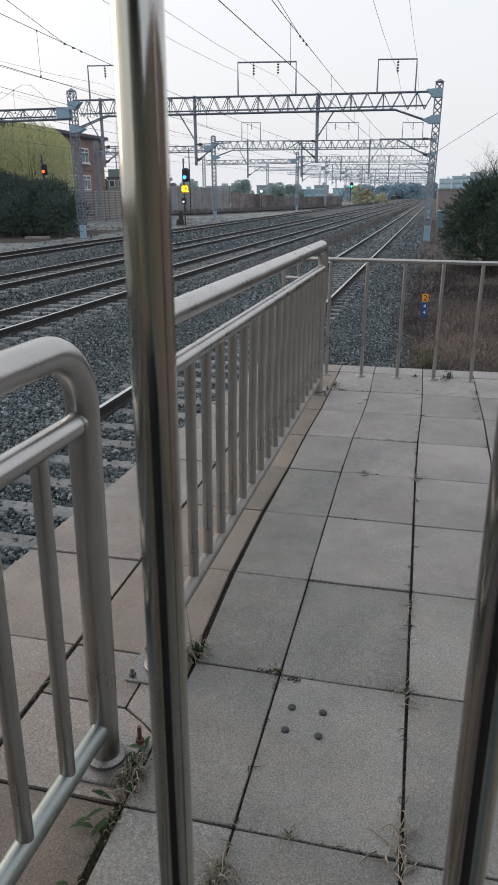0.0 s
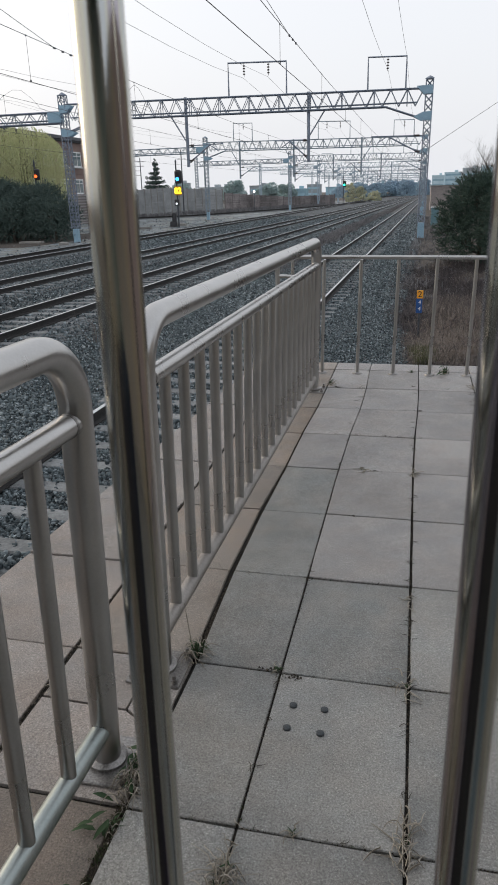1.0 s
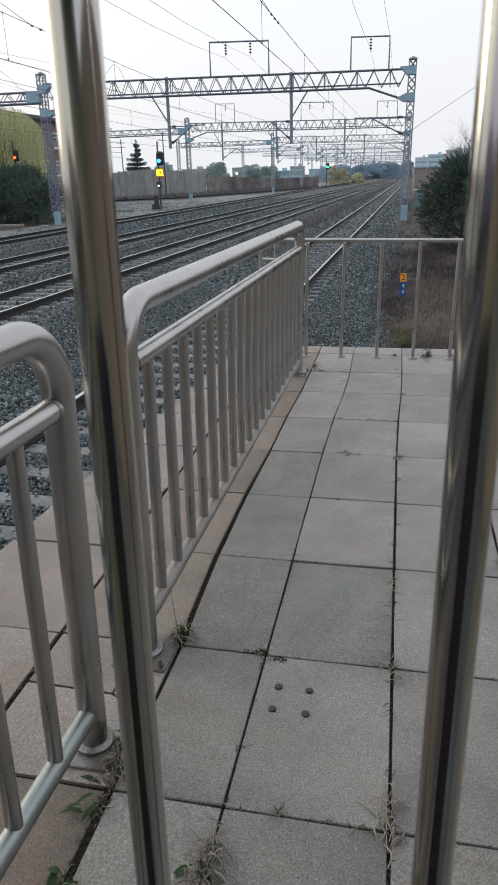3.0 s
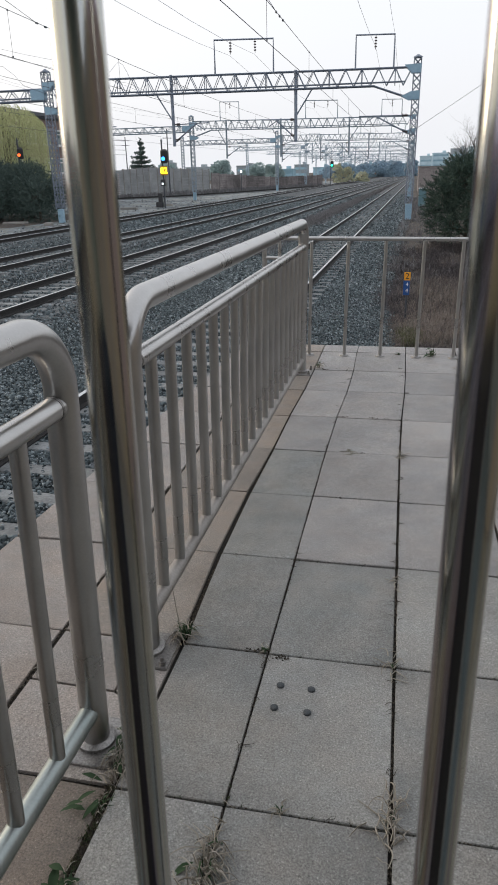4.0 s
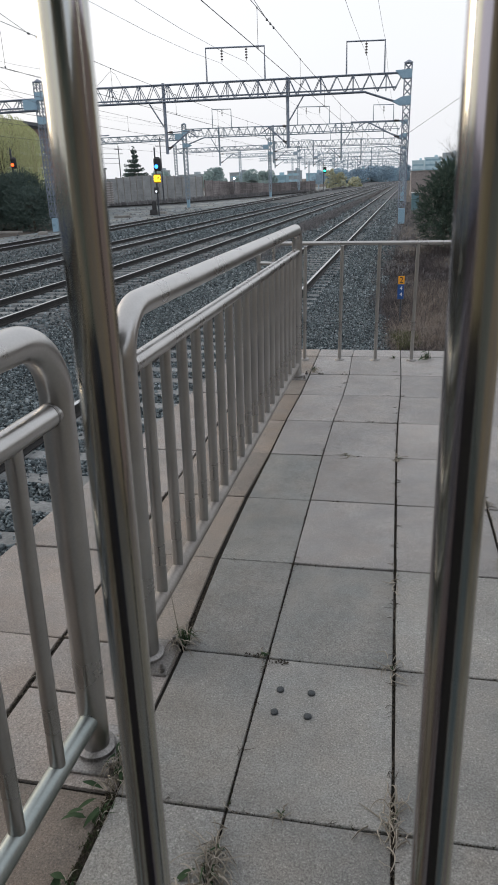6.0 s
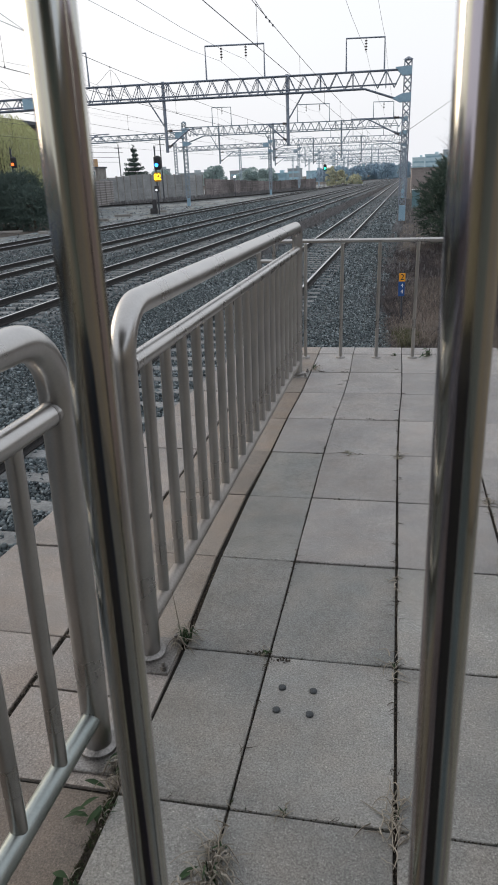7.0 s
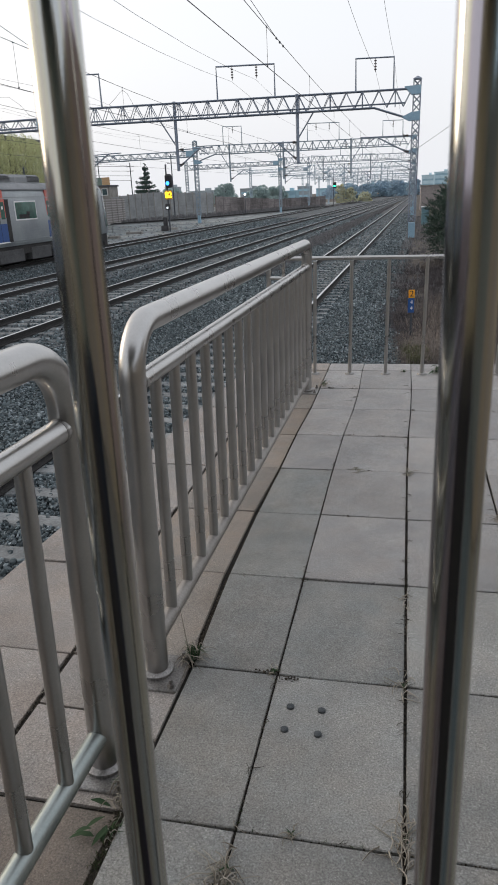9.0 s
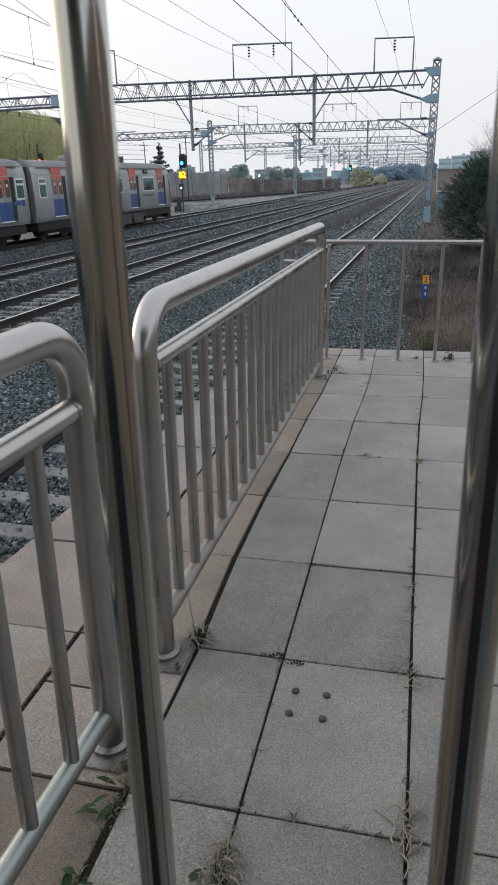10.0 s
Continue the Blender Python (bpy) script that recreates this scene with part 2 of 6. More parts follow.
def drawn_steel(name):
    """Polished tube steel with fine draw lines and faint tints that run along it."""
    m = bpy.data.materials.new(name)
    m.use_nodes = True
    N, L = m.node_tree.nodes, m.node_tree.links
    b = N["Principled BSDF"]
    co, scale = N.new("ShaderNodeTexCoord"), N.new("ShaderNodeMapping")
    scale.inputs["Scale"].default_value = (1.0, 1.0, 0.004)
    L.new(co.outputs["Object"], scale.inputs["Vector"])
    tint, line, ramp, rough = N.new("ShaderNodeTexNoise"), N.new("ShaderNodeTexNoise"), N.new("ShaderNodeValToRGB"), N.new("ShaderNodeMapRange")
    tint.inputs["Scale"].default_value, tint.inputs["Detail"].default_value = 190, 1
    line.inputs["Scale"].default_value, line.inputs["Detail"].default_value = 700, 2
    for n in (tint, line):
        L.new(scale.outputs[0], n.inputs["Vector"])
    els = ramp.color_ramp.elements
    els.new(0.5), els.new(0.6)
    for e, p, c in zip(els, (0.34, 0.44, 0.54, 0.64), ((0.29, 0.37, 0.41), (0.42, 0.43, 0.425), (0.47, 0.455, 0.375), (0.385, 0.355, 0.39))):
        e.position, e.color = p, (*c, 1)
    L.new(tint.outputs[0], ramp.inputs[0])
    L.new(ramp.outputs[0], b.inputs["Base Color"])
    b.inputs["Metallic"].default_value = 1.0
    rough.inputs["To Min"].default_value, rough.inputs["To Max"].default_value = 0.055, 0.15
    L.new(line.outputs[0], rough.inputs["Value"])
    L.new(rough.outputs[0], b.inputs["Roughness"])
    bn = N.new("ShaderNodeBump")
    bn.inputs["Strength"].default_value, bn.inputs["Distance"].default_value = 0.06, 0.0004
    L.new(line.outputs[0], bn.inputs["Height"])
    L.new(bn.outputs[0], b.inputs["Normal"])
    return m


FLANGE = material("dull steel flange", (0.16, 0.155, 0.15), (0.30, 0.29, 0.28), 0.42, 0.9, scale=20, fine=160, bump=0.1, depth=0.001)
DUSTY_STEEL = material("dusty steel", (0.20, 0.186, 0.172), (0.31, 0.292, 0.272), 0.5, 0.6, scale=6, fine=120, bump=0.05, depth=0.001, stain=0.6)
TEAL_STEEL = material("dull steel with a teal cast", (0.25, 0.285, 0.28), (0.35, 0.385, 0.375), 0.40, 0.9, scale=6, fine=140, bump=0.02, depth=0.001, stain=0.8)
STEEL_POLISHED = drawn_steel("polished stainless steel")
RUSTY_BOLT = material("rusty bolt", (0.10, 0.05, 0.035), (0.20, 0.11, 0.08), 0.8, 0.3, scale=30, fine=200)
RUST = material("rusty rail side", (0.019, 0.0185, 0.0185), (0.047, 0.045, 0.044), 0.8, 0.3, scale=3, fine=50, where="world")
RAILHEAD = material("worn rail head", (0.46, 0.47, 0.48), (0.62, 0.63, 0.64), 0.32, 1.0, scale=2, fine=40, bump=0.02, where="world")
SLEEPER = material("concrete sleeper", (0.105, 0.112, 0.114), (0.235, 0.245, 0.246), 0.9, scale=4, fine=40, vary=0.2, where="world", stain=0.6)
BALLAST = material("ballast bed", (0.022, 0.026, 0.029), (0.125, 0.137, 0.143), 0.95, scale=0.8, fine=11, bump=1.0, depth=0.06, where="world", stain=0.25, crisp=0.05)
STONES = island_material("ballast stone", [(0.015, 0.021, 0.024), (0.062, 0.080, 0.088), (0.150, 0.184, 0.196), (0.034, 0.043, 0.047), (0.31, 0.355, 0.375)])
SOIL = material("dry soil", (0.035, 0.029, 0.024), (0.095, 0.08, 0.066), 1.0, scale=0.5, fine=9, bump=1.0, depth=0.08, where="world", stain=0.5)
SOIL_PALE = material("pale trackside ground", (0.090, 0.110, 0.114), (0.260, 0.288, 0.288), 1.0, scale=0.25, fine=5, bump=0.8, depth=0.06, where="world", stain=0.5, hue=0.12, crisp=0.04)
GANTRY = material("galvanised lattice steel", (0.130, 0.156, 0.202), (0.260, 0.300, 0.362), 0.55, 0.3, scale=1.5, fine=14, bump=0.05)
# Distance haze is mixed into these two steel colours, most in GANTRY_HAZE.
GANTRY_HAZE = material("haze-tinted lattice steel", (0.275, 0.35, 0.415), (0.365, 0.45, 0.52), 0.7, 0.1, scale=1.5, fine=14, bump=0.05)
GANTRY_FAR = material("lightly haze-tinted lattice steel", (0.19, 0.24, 0.285), (0.30, 0.36, 0.41), 0.6, 0.3, scale=1.5, fine=14, bump=0.05)
BLUE_STEEL = material("pale blue painted plate", (0.20, 0.325, 0.42), (0.31, 0.45, 0.55), 0.5, 0.2, scale=2, fine=20, bump=0.05)
DARK_STEEL = material("dark steel tube", (0.04, 0.045, 0.055), (0.09, 0.10, 0.115), 0.5, 0.4, scale=2, fine=20, bump=0.05)
WIRE = material("overhead wire", (0.05, 0.05, 0.055), (0.09, 0.09, 0.10), 0.6, 0.5, scale=1, fine=10, bump=0.0)
INSULATOR = material("brown insulator", (0.03, 0.022, 0.02), (0.06, 0.045, 0.04), 0.3, 0.0, scale=4, fine=30, bump=0.0)
STUD_GREY = material("dusty rubber stud", (0.035, 0.042, 0.047), (0.075, 0.085, 0.092), 0.8, scale=60, fine=300, bump=0.1, depth=0.001)
BLACK = material("black housing", (0.012, 0.012, 0.014), (0.03, 0.03, 0.033), 0.6, scale=4, fine=30, bump=0.05)
LAMP_BLUE = glow("blue signal light", (0.04, 0.30, 1.0), 3.4)
LAMP_GREEN = glow("green signal light", (0.02, 0.9, 0.45), 7.0)
LAMP_ORANGE = glow("orange signal light", (1.0, 0.10, 0.02), 3.2)
LAMP_WHITE = glow("white marker light", (1.0, 1.0, 1.0), 6.0)
LAMP_DIM = glow("dim white marker", (0.9, 0.95, 1.0), 0.9)
LAMP_YELLOW = glow("amber digits", (1.0, 0.62, 0.02), 3.0)
PANEL_AMBER = glow("amber panel", (0.30, 0.16, 0.01), 0.3)
BRICK = material("muted red brick facade", (0.175, 0.122, 0.108), (0.275, 0.197, 0.172), 0.9, scale=0.6, fine=12, where="world", stain=0.4)
ROOF = material("dark roof edge", (0.05, 0.055, 0.065), (0.10, 0.105, 0.115), 0.7, scale=0.6, fine=8, where="world")
WHITE_FRAME = material("white window frame", (0.6, 0.62, 0.62), (0.75, 0.76, 0.76), 0.6, scale=2, fine=20, bump=0.05)
PANE = material("dark window glass", (0.03, 0.06, 0.07), (0.06, 0.11, 0.12), 0.08, 0.0, scale=0.7, fine=3, bump=0.0, spec=0.9)
WALL_PANEL = material("grey barrier panel", (0.19, 0.198, 0.202), (0.33, 0.338, 0.34), 0.9, scale=0.7, fine=10, vary=0.14, where="world", stain=0.5)
WALL_BROWN = material("weathered brown barrier panel", (0.105, 0.093, 0.092), (0.24, 0.216, 0.212), 0.9, scale=0.6, fine=5, vary=0.36, where="world", stain=0.6)
NEEDLE = island_material("dark conifer needles", [(0.048, 0.076, 0.072), (0.074, 0.106, 0.096), (0.104, 0.142, 0.120), (0.060, 0.090, 0.082)])
NEEDLE_LIGHT = island_material("pine needles", [(0.025, 0.047, 0.042), (0.044, 0.073, 0.060), (0.080, 0.118, 0.086), (0.032, 0.057, 0.048)])
WILLOW = island_material("young willow leaves", [(0.43, 0.45, 0.225), (0.50, 0.515, 0.265), (0.56, 0.565, 0.33), (0.385, 0.41, 0.21)])
# Blossom and far leaf tones are shifted toward blue-grey to paint in haze.
FORSYTHIA = island_material("haze-tinted yellow blossom", [(0.54, 0.53, 0.36), (0.64, 0.585, 0.37), (0.49, 0.53, 0.44), (0.46, 0.52, 0.47)])
FAR_LEAF = island_material("haze-tinted spring foliage", [(0.30, 0.39, 0.39), (0.34, 0.43, 0.42), (0.32, 0.41, 0.405)])
BARK = material("bark", (0.03, 0.025, 0.02), (0.08, 0.065, 0.05), 0.95, scale=4, fine=30)
DRY = island_material("dry grass", [(0.092, 0.081, 0.076), (0.142, 0.126, 0.115), (0.064, 0.059, 0.057), (0.22, 0.196, 0.172), (0.115, 0.090, 0.080), (0.078, 0.072, 0.068)])
BRAMBLE = island_material("dark brambles", [(0.046, 0.041, 0.044), (0.078, 0.069, 0.073), (0.034, 0.031, 0.034), (0.12, 0.105, 0.104)])
STRAW = island_material("straw weeds", [(0.31, 0.285, 0.24), (0.43, 0.40, 0.35), (0.21, 0.19, 0.155), (0.12, 0.105, 0.085)])
GREEN_WEED = island_material("green weed leaves", [(0.022, 0.044, 0.024), (0.034, 0.064, 0.032), (0.058, 0.095, 0.045)])
SCRUB = island_material("winter scrub", [(0.110, 0.108, 0.114), (0.150, 0.147, 0.153), (0.20, 0.196, 0.198), (0.086, 0.085, 0.090)])
ORANGE_SIGN = material("orange sign plate", (0.72, 0.30, 0.015), (0.80, 0.36, 0.02), 0.6, scale=5, fine=40, bump=0.02)
BLUE_SIGN = material("blue sign plate", (0.008, 0.055, 0.20), (0.012, 0.075, 0.26), 0.6, scale=5, fine=40, bump=0.02)
PAINT_WHITE = material("white paint", (0.7, 0.7, 0.7), (0.82, 0.82, 0.82), 0.6, scale=5, fine=40, bump=0.02)
PAINT_BLACK = material("black paint", (0.015, 0.015, 0.015), (0.03, 0.03, 0.03), 0.6, scale=5, fine=40, bump=0.02)
TRAIN_GREY = material("brushed train body", (0.25, 0.275, 0.29), (0.36, 0.385, 0.40), 0.40, 0.5, scale=0.8, fine=14, bump=0.03, stain=0.7)
TRAIN_ROOF = material("grey train roof", (0.16, 0.167, 0.175), (0.26, 0.268, 0.275), 0.7, 0.1, scale=0.8, fine=8, bump=0.1, stain=0.7)
TRAIN_RED = material("coral red door paint", (0.48, 0.11, 0.085), (0.57, 0.15, 0.115), 0.45, scale=1, fine=20, bump=0.02)
TRAIN_BLUE = material("blue door paint", (0.018, 0.060, 0.20), (0.028, 0.085, 0.27), 0.45, scale=1, fine=20, bump=0.02)
TRAIN_DARK = material("dark underframe", (0.012, 0.012, 0.014), (0.05, 0.047, 0.045), 0.9, scale=1.2, fine=14, stain=0.5)
TRAIN_MARK = material("slate lettering", (0.10, 0.11, 0.17), (0.16, 0.17, 0.24), 0.6, scale=2, fine=20, bump=0.0)
TRAIN_BOX = material("sooty grey box", (0.045, 0.045, 0.047), (0.10, 0.10, 0.102), 0.85, scale=1.5, fine=14, stain=0.6)
TRAIN_GLASS = material("green tinted glass", (0.02, 0.07, 0.06), (0.05, 0.15, 0.12), 0.12, scale=1.2, fine=3, bump=0.0, spec=0.8)
# Far wall colours with the haze of distance painted into them.
HAZE_WALL = material("haze-tinted distant block", (0.29, 0.33, 0.35), (0.38, 0.42, 0.44), 0.9, scale=0.05, fine=0.4, where="world", bump=0.0, vary=0.15)
HAZE_BLUE = material("haze-tinted blue shed", (0.26, 0.42, 0.50), (0.35, 0.52, 0.60), 0.8, scale=0.05, fine=0.4, where="world", bump=0.0, vary=0.15)
HAZE_CYAN = material("haze-tinted cyan block", (0.44, 0.58, 0.64), (0.53, 0.67, 0.73), 0.9, scale=0.05, fine=0.4, where="world", bump=0.0, vary=0.1)
SLAT_PALE = material("pale slat", (0.30, 0.283, 0.278), (0.41, 0.39, 0.383), 0.9, scale=0.5, fine=6, where="world", stain=0.5)
SLAT_WALL = material("weathered slat panel", (0.185, 0.165, 0.160), (0.275, 0.248, 0.240), 0.9, scale=0.5, fine=6, where="world", stain=0.5)
TAN_WALL = material("tan rendered wall", (0.21, 0.187, 0.180), (0.30, 0.270, 0.260), 0.9, scale=0.4, fine=5, where="world")
PLASTER = material("brown plaster wall", (0.165, 0.150, 0.134), (0.25, 0.230, 0.208), 0.85, scale=0.8, fine=12, where="world")
CREAM = material("cream plaster wall", (0.33, 0.30, 0.24), (0.44, 0.405, 0.335), 0.85, scale=0.8, fine=12, where="world")
TEAL = material("teal cabinet paint", (0.08, 0.16, 0.19), (0.13, 0.23, 0.26), 0.6, scale=2, fine=20, bump=0.05)
STRAW_FIELD = island_material("pale field stalks", [(0.185, 0.155, 0.133), (0.27, 0.235, 0.205), (0.13, 0.105, 0.093), (0.22, 0.183, 0.156)])
SPROUT = island_material("dull sprouts", [(0.06, 0.075, 0.035), (0.09, 0.10, 0.05), (0.12, 0.115, 0.07)])
SIGN_GREEN = material("faded green board", (0.12, 0.17, 0.15), (0.18, 0.24, 0.21), 0.8, scale=1, fine=10, where="world")
SIGN_TAN = material("faded orange board", (0.42, 0.27, 0.14), (0.52, 0.35, 0.20), 0.8, scale=1, fine=10, where="world")
CRUMB = island_material("joint crumbs", [(0.030, 0.026, 0.021), (0.066, 0.056, 0.045), (0.018, 0.016, 0.013), (0.145, 0.125, 0.10)])
MOSS = island_material("joint moss", [(0.02, 0.035, 0.014), (0.04, 0.06, 0.024), (0.055, 0.05, 0.03), (0.03, 0.028, 0.018)])
VIEWER_DARK = material("dark viewer proxy", (0.006, 0.006, 0.010), (0.016, 0.016, 0.023), 0.8, scale=0.6, fine=10, where="world")

# ---- large structure: ground, ballast, platform ----
RAIL_Z = -1.135
TRACKS = [(-3.38, 0.0182), (-9.52, 0.0295), (-14.20, 0.0345), (-20.08, 0.0257)]


def track_x(i, y):
    return TRACKS[i][0] + TRACKS[i][1] * y


def steps(a, b, first, grow):
    out, s = [a], first
    while out[-1] < b:
        out.append(min(out[-1] + s, b))
        s *= grow
    return out


def sheet(xs, ys, height):
    m = Mesh()
    nx = len(xs)
    m.v = [(x, y, height(x, y)) for y in ys for x in xs]
    m.f = [(j * nx + i, j * nx + i + 1, (j + 1) * nx + i + 1, (j + 1) * nx + i) for j in range(len(ys) - 1) for i in range(nx - 1)]
    return m


def ground_height(x, y):
    z = -1.47 + 0.07 * noise.noise((x * 0.35, y * 0.35, 0)) + 0.03 * noise.noise((x * 1.3, y * 1.3, 4))
    if x > 0.3 and y > 4:
        z += 0.16 * min((x - 0.3) / 3, 1.5)
    return z


gx = [-x for x in reversed(steps(3, 3000, 0.7, 1.09))] + [-2.0, -1.0] + steps(0, 3000, 0.5, 1.09)
gy = [-y for y in reversed(steps(3, 3000, 1.5, 1.3))] + steps(-1, 4000, 0.6, 1.03)
solid("ground", sheet(gx, gy, ground_height), SOIL, "dry brown trackside soil reaching the horizon", "ground", "structure")


def yard_height(x, y):
    return -1.40 + 0.08 * noise.noise((x * 0.2, y * 0.2, 7)) + 0.03 * noise.noise((x * 0.9, y * 0.9, 2))


yard = sheet([k / 20 for k in range(21)], steps(-12, 240, 1.5, 1.02), lambda x, y: 0)
yard.v = [(track_x(3, y) - 2.1 - (1 - k) * 60, y, yard_height(track_x(3, y) - 2.1 - (1 - k) * 60, y)) for k, y, z in yard.v]
solid("yard_ground", yard, SOIL_PALE, "pale gritty ground beside the far track", "ground", "structure")


bed_soil = sheet([-44 + 1.2 * k for k in range(18)], [39.5 + 1.2 * k for k in range(15)], lambda x, y: yard_height(x, y) + 0.05 - 0.16 * (x > -24.2 + 0.5 * noise.noise((y * 0.6, 0, 0))) - 0.16 * (y < 40.3))
solid("soil_bed", bed_soil, SOIL, "bare dark soil under the conifer shrubs", "soil", "structure")


def ballast_profile(y):
    """Plan positions and heights across the bed at y."""
    row = [(track_x(3, y) - 3.0, -1.52)]
    up = 0.03 * min(max((y - 48) / 12, 0), 1)
    for i in (3, 2, 1, 0):
        c = track_x(i, y)
        row += [(c - 1.8, -1.34), (c - 0.9, -1.315 + up), (c - 0.4, -1.31 + up), (c, -1.315 + up), (c + 0.4, -1.31 + up), (c + 0.9, -1.315 + up), (c + 1.8, -1.34)]
        if i:
            d = track_x(i - 1, y)
            deep = -1.40 if i > 1 else -1.48
            row += [((2 * c + d) / 3 + 0.3, deep), ((c + 2 * d) / 3 - 0.3, deep)]
    row += [(track_x(0, y) + 2.75, -1.44), (track_x(0, y) + 3.35, -1.60)]
    return row


bed = Mesh()
bed_y = steps(-14, 430, 0.5, 1.02)
for y in bed_y:
    bed.v += [(x, y, z + 0.02 * noise.noise((x * 2.1, y * 2.1, 1))) for x, z in ballast_profile(y)]
nb = len(ballast_profile(0))
bed.f = [(j * nb + i, j * nb + i + 1, (j + 1) * nb + i + 1, (j + 1) * nb + i) for j in range(len(bed_y) - 1) for i in range(nb - 1)]
solid("ballast_bed", bed, BALLAST, "dark grey crushed stone ballast under the tracks", "ballast", "structure")

# platform: body, then the slabs last in the file
EDGE = lambda y: -1.70 + 0.0635 * y if y > 0 else -1.70 + 0.02 * y
platform = Mesh()
outline = [(EDGE(4.34) + 0.06, 4.30), (2.6, 4.42), (2.6, -9), (EDGE(-9) + 0.06, -9), (EDGE(0) + 0.06, 0)]
top, low = -0.011, -1.7
platform.add([(x, y, z) for z in (low, top) for x, y in outline],
             [(4, 3, 2, 1, 0)[::-1][::-1], (5, 6, 7, 8, 9)[::-1]] + [(i, (i + 1) % 5, 5 + (i + 1) % 5, 5 + i) for i in range(5)])
platform_ob = solid("platform", platform, JOINT, "station platform end paved with pale granite slabs", "platform", "structure", smooth=False)
# Two unseen walls, added and coloured for what bars and rails reflect.
solid("wall_back", Mesh().box((0.9, -9.1, 0.85), (8.0, 0.2, 5.1)), CREAM, "unseen plain cream wall, added for the steel to reflect", "wall", "structure", smooth=False)
solid("wall_side", Mesh().box((2.72, -3.6, 0.2), (0.2, 10.8, 3.8)), PLASTER, "unseen plain grey-brown side wall, added to darken reflections", "wall", "structure", smooth=False)
# Out-of-view canopy, added to darken the near slabs and reflections.
solid("ceiling", Mesh().box((0.45, -5.6, 3.48), (4.7, 7.2, 0.16)), CONCRETE, "unseen plain concrete canopy, added to shade the near slabs", "ceiling", "structure", smooth=False)
# Unseen block added so the bars reflect the camera holder's dark stripe.
solid("viewer_proxy", Mesh().box((-0.02, -2.33, 0.62), (0.5, 0.3, 1.24)), VIEWER_DARK, "plain dark block standing in for the camera holder in reflections", "wall", "structure", smooth=False)


# ---- tracks ----
RAIL_PROFILE = [(-0.035, 0), (0.035, 0), (0.035, -0.035), (0.010, -0.05), (0.010, -0.125), (0.065, -0.14), (0.065, -0.155),
                (-0.065, -0.155), (-0.065, -0.14), (-0.010, -0.125), (-0.010, -0.05), (-0.035, -0.035)][::-1]
HEAD_PROFILE = [(-0.027, 0.004), (0.024, 0.004), (0.029, 0.0), (0.029, -0.004), (-0.032, -0.004), (-0.032, 0.0)][::-1]
sleeper = Mesh().box((0, 0, -0.085), (2.4, 0.24, 0.17), None, 0.02)
sleeper_data = sleeper.data("sleeper", SLEEPER, False)
clip_data = Mesh().box((0, 0, 0), (0.10, 0.12, 0.05), None, 0.01).data("rail_clip", RUST, False)


def make_track(i, y0, y1, s0, s1):
    tr = thing("railway_track", "railway track with worn steel rails on concrete sleepers", "track", group="railway tracks", kind="")
    ang = math.atan(TRACKS[i][1])
    ys = [y0, y1]
    for side in (-0.7525, 0.7525):
        pts = [(track_x(i, y) + side, y, RAIL_Z) for y in ys]
        r = part("rail", Mesh().sweep(RAIL_PROFILE, pts), RUST, tr, "dark rusty rail with a bright running surface", smooth=False)
        part("rail_head", Mesh().sweep(HEAD_PROFILE, pts), RAILHEAD, r, "bright worn running surface", smooth=False)
    y, k = s0, 0
    while y < s1:
        o = new("sleeper", sleeper_data)
        o.parent = tr
        o.matrix_basis = pose(track_x(i, y), y, RAIL_Z - 0.157, 0, 0, -math.degrees(ang))
        y += 0.62
        k += 1
    return tr


make_track(0, -14, 430, 1.0 - 0.62 * 22, 110)
make_track(1, -14, 430, 6.0, 70)
make_track(2, -14, 430, 9.0, 70)
make_track(3, -14, 430, 20.0, 60)
side = thing("railway_track", "rusty siding track on dark ballast joining the line", "track", group="railway tracks")
siding = [(-55, 82, RAIL_Z - 0.1), (-43, 90, RAIL_Z - 0.05), (-31.2, 98.8, RAIL_Z), (-24, 122, RAIL_Z), (-17.6, 151, RAIL_Z), (-12.5, 190, RAIL_Z)]
for off in (-0.75, 0.75):
    part("rail", Mesh().sweep([(x + off, z) for x, z in RAIL_PROFILE], siding), RUST, side, smooth=False)
part("sleeper_bed", Mesh().sweep([(-1.5, -0.15), (1.5, -0.15), (2.0, -0.35), (-2.0, -0.35)][::-1], siding), BALLAST, side, smooth=False)


# ---- overhead line gantries ----
def lattice(m, x, y, z0, z1, w, pitch, r, lean=0.0):
    h = w / 2
    first = len(m.v)
    corners = [(x - h, y - h), (x + h, y - h), (x + h, y + h), (x - h, y + h)]
    for cx, cy in corners:
        m.bar((cx, cy, z0), (cx, cy, z1), r * 1.7)
    n = max(int(round((z1 - z0) / pitch)), 1)
    for k in range(n):
        a, b = z0 + (z1 - z0) * k / n, z0 + (z1 - z0) * (k + 1) / n
        for c in range(4):
            p, q = corners[c], corners[(c + 1) % 4]
            m.bar((*p, a), (*q, b), r)
            m.bar((*q, a), (*p, b), r)
    m.v[first:] = [(px + lean * pz, py, pz) for px, py, pz in m.v[first:]]
    return m


def insulator(m, x, y, z, n=4, r=0.075, step=0.15):
    m.tube([(x, y, z), (x, y, z - n * step - 0.15)], 0.018, 6)
    for k in range(n):
        m.tube([(x, y, z - 0.12 - k * step), (x, y, z - 0.18 - k * step)], r, 8)
    return m


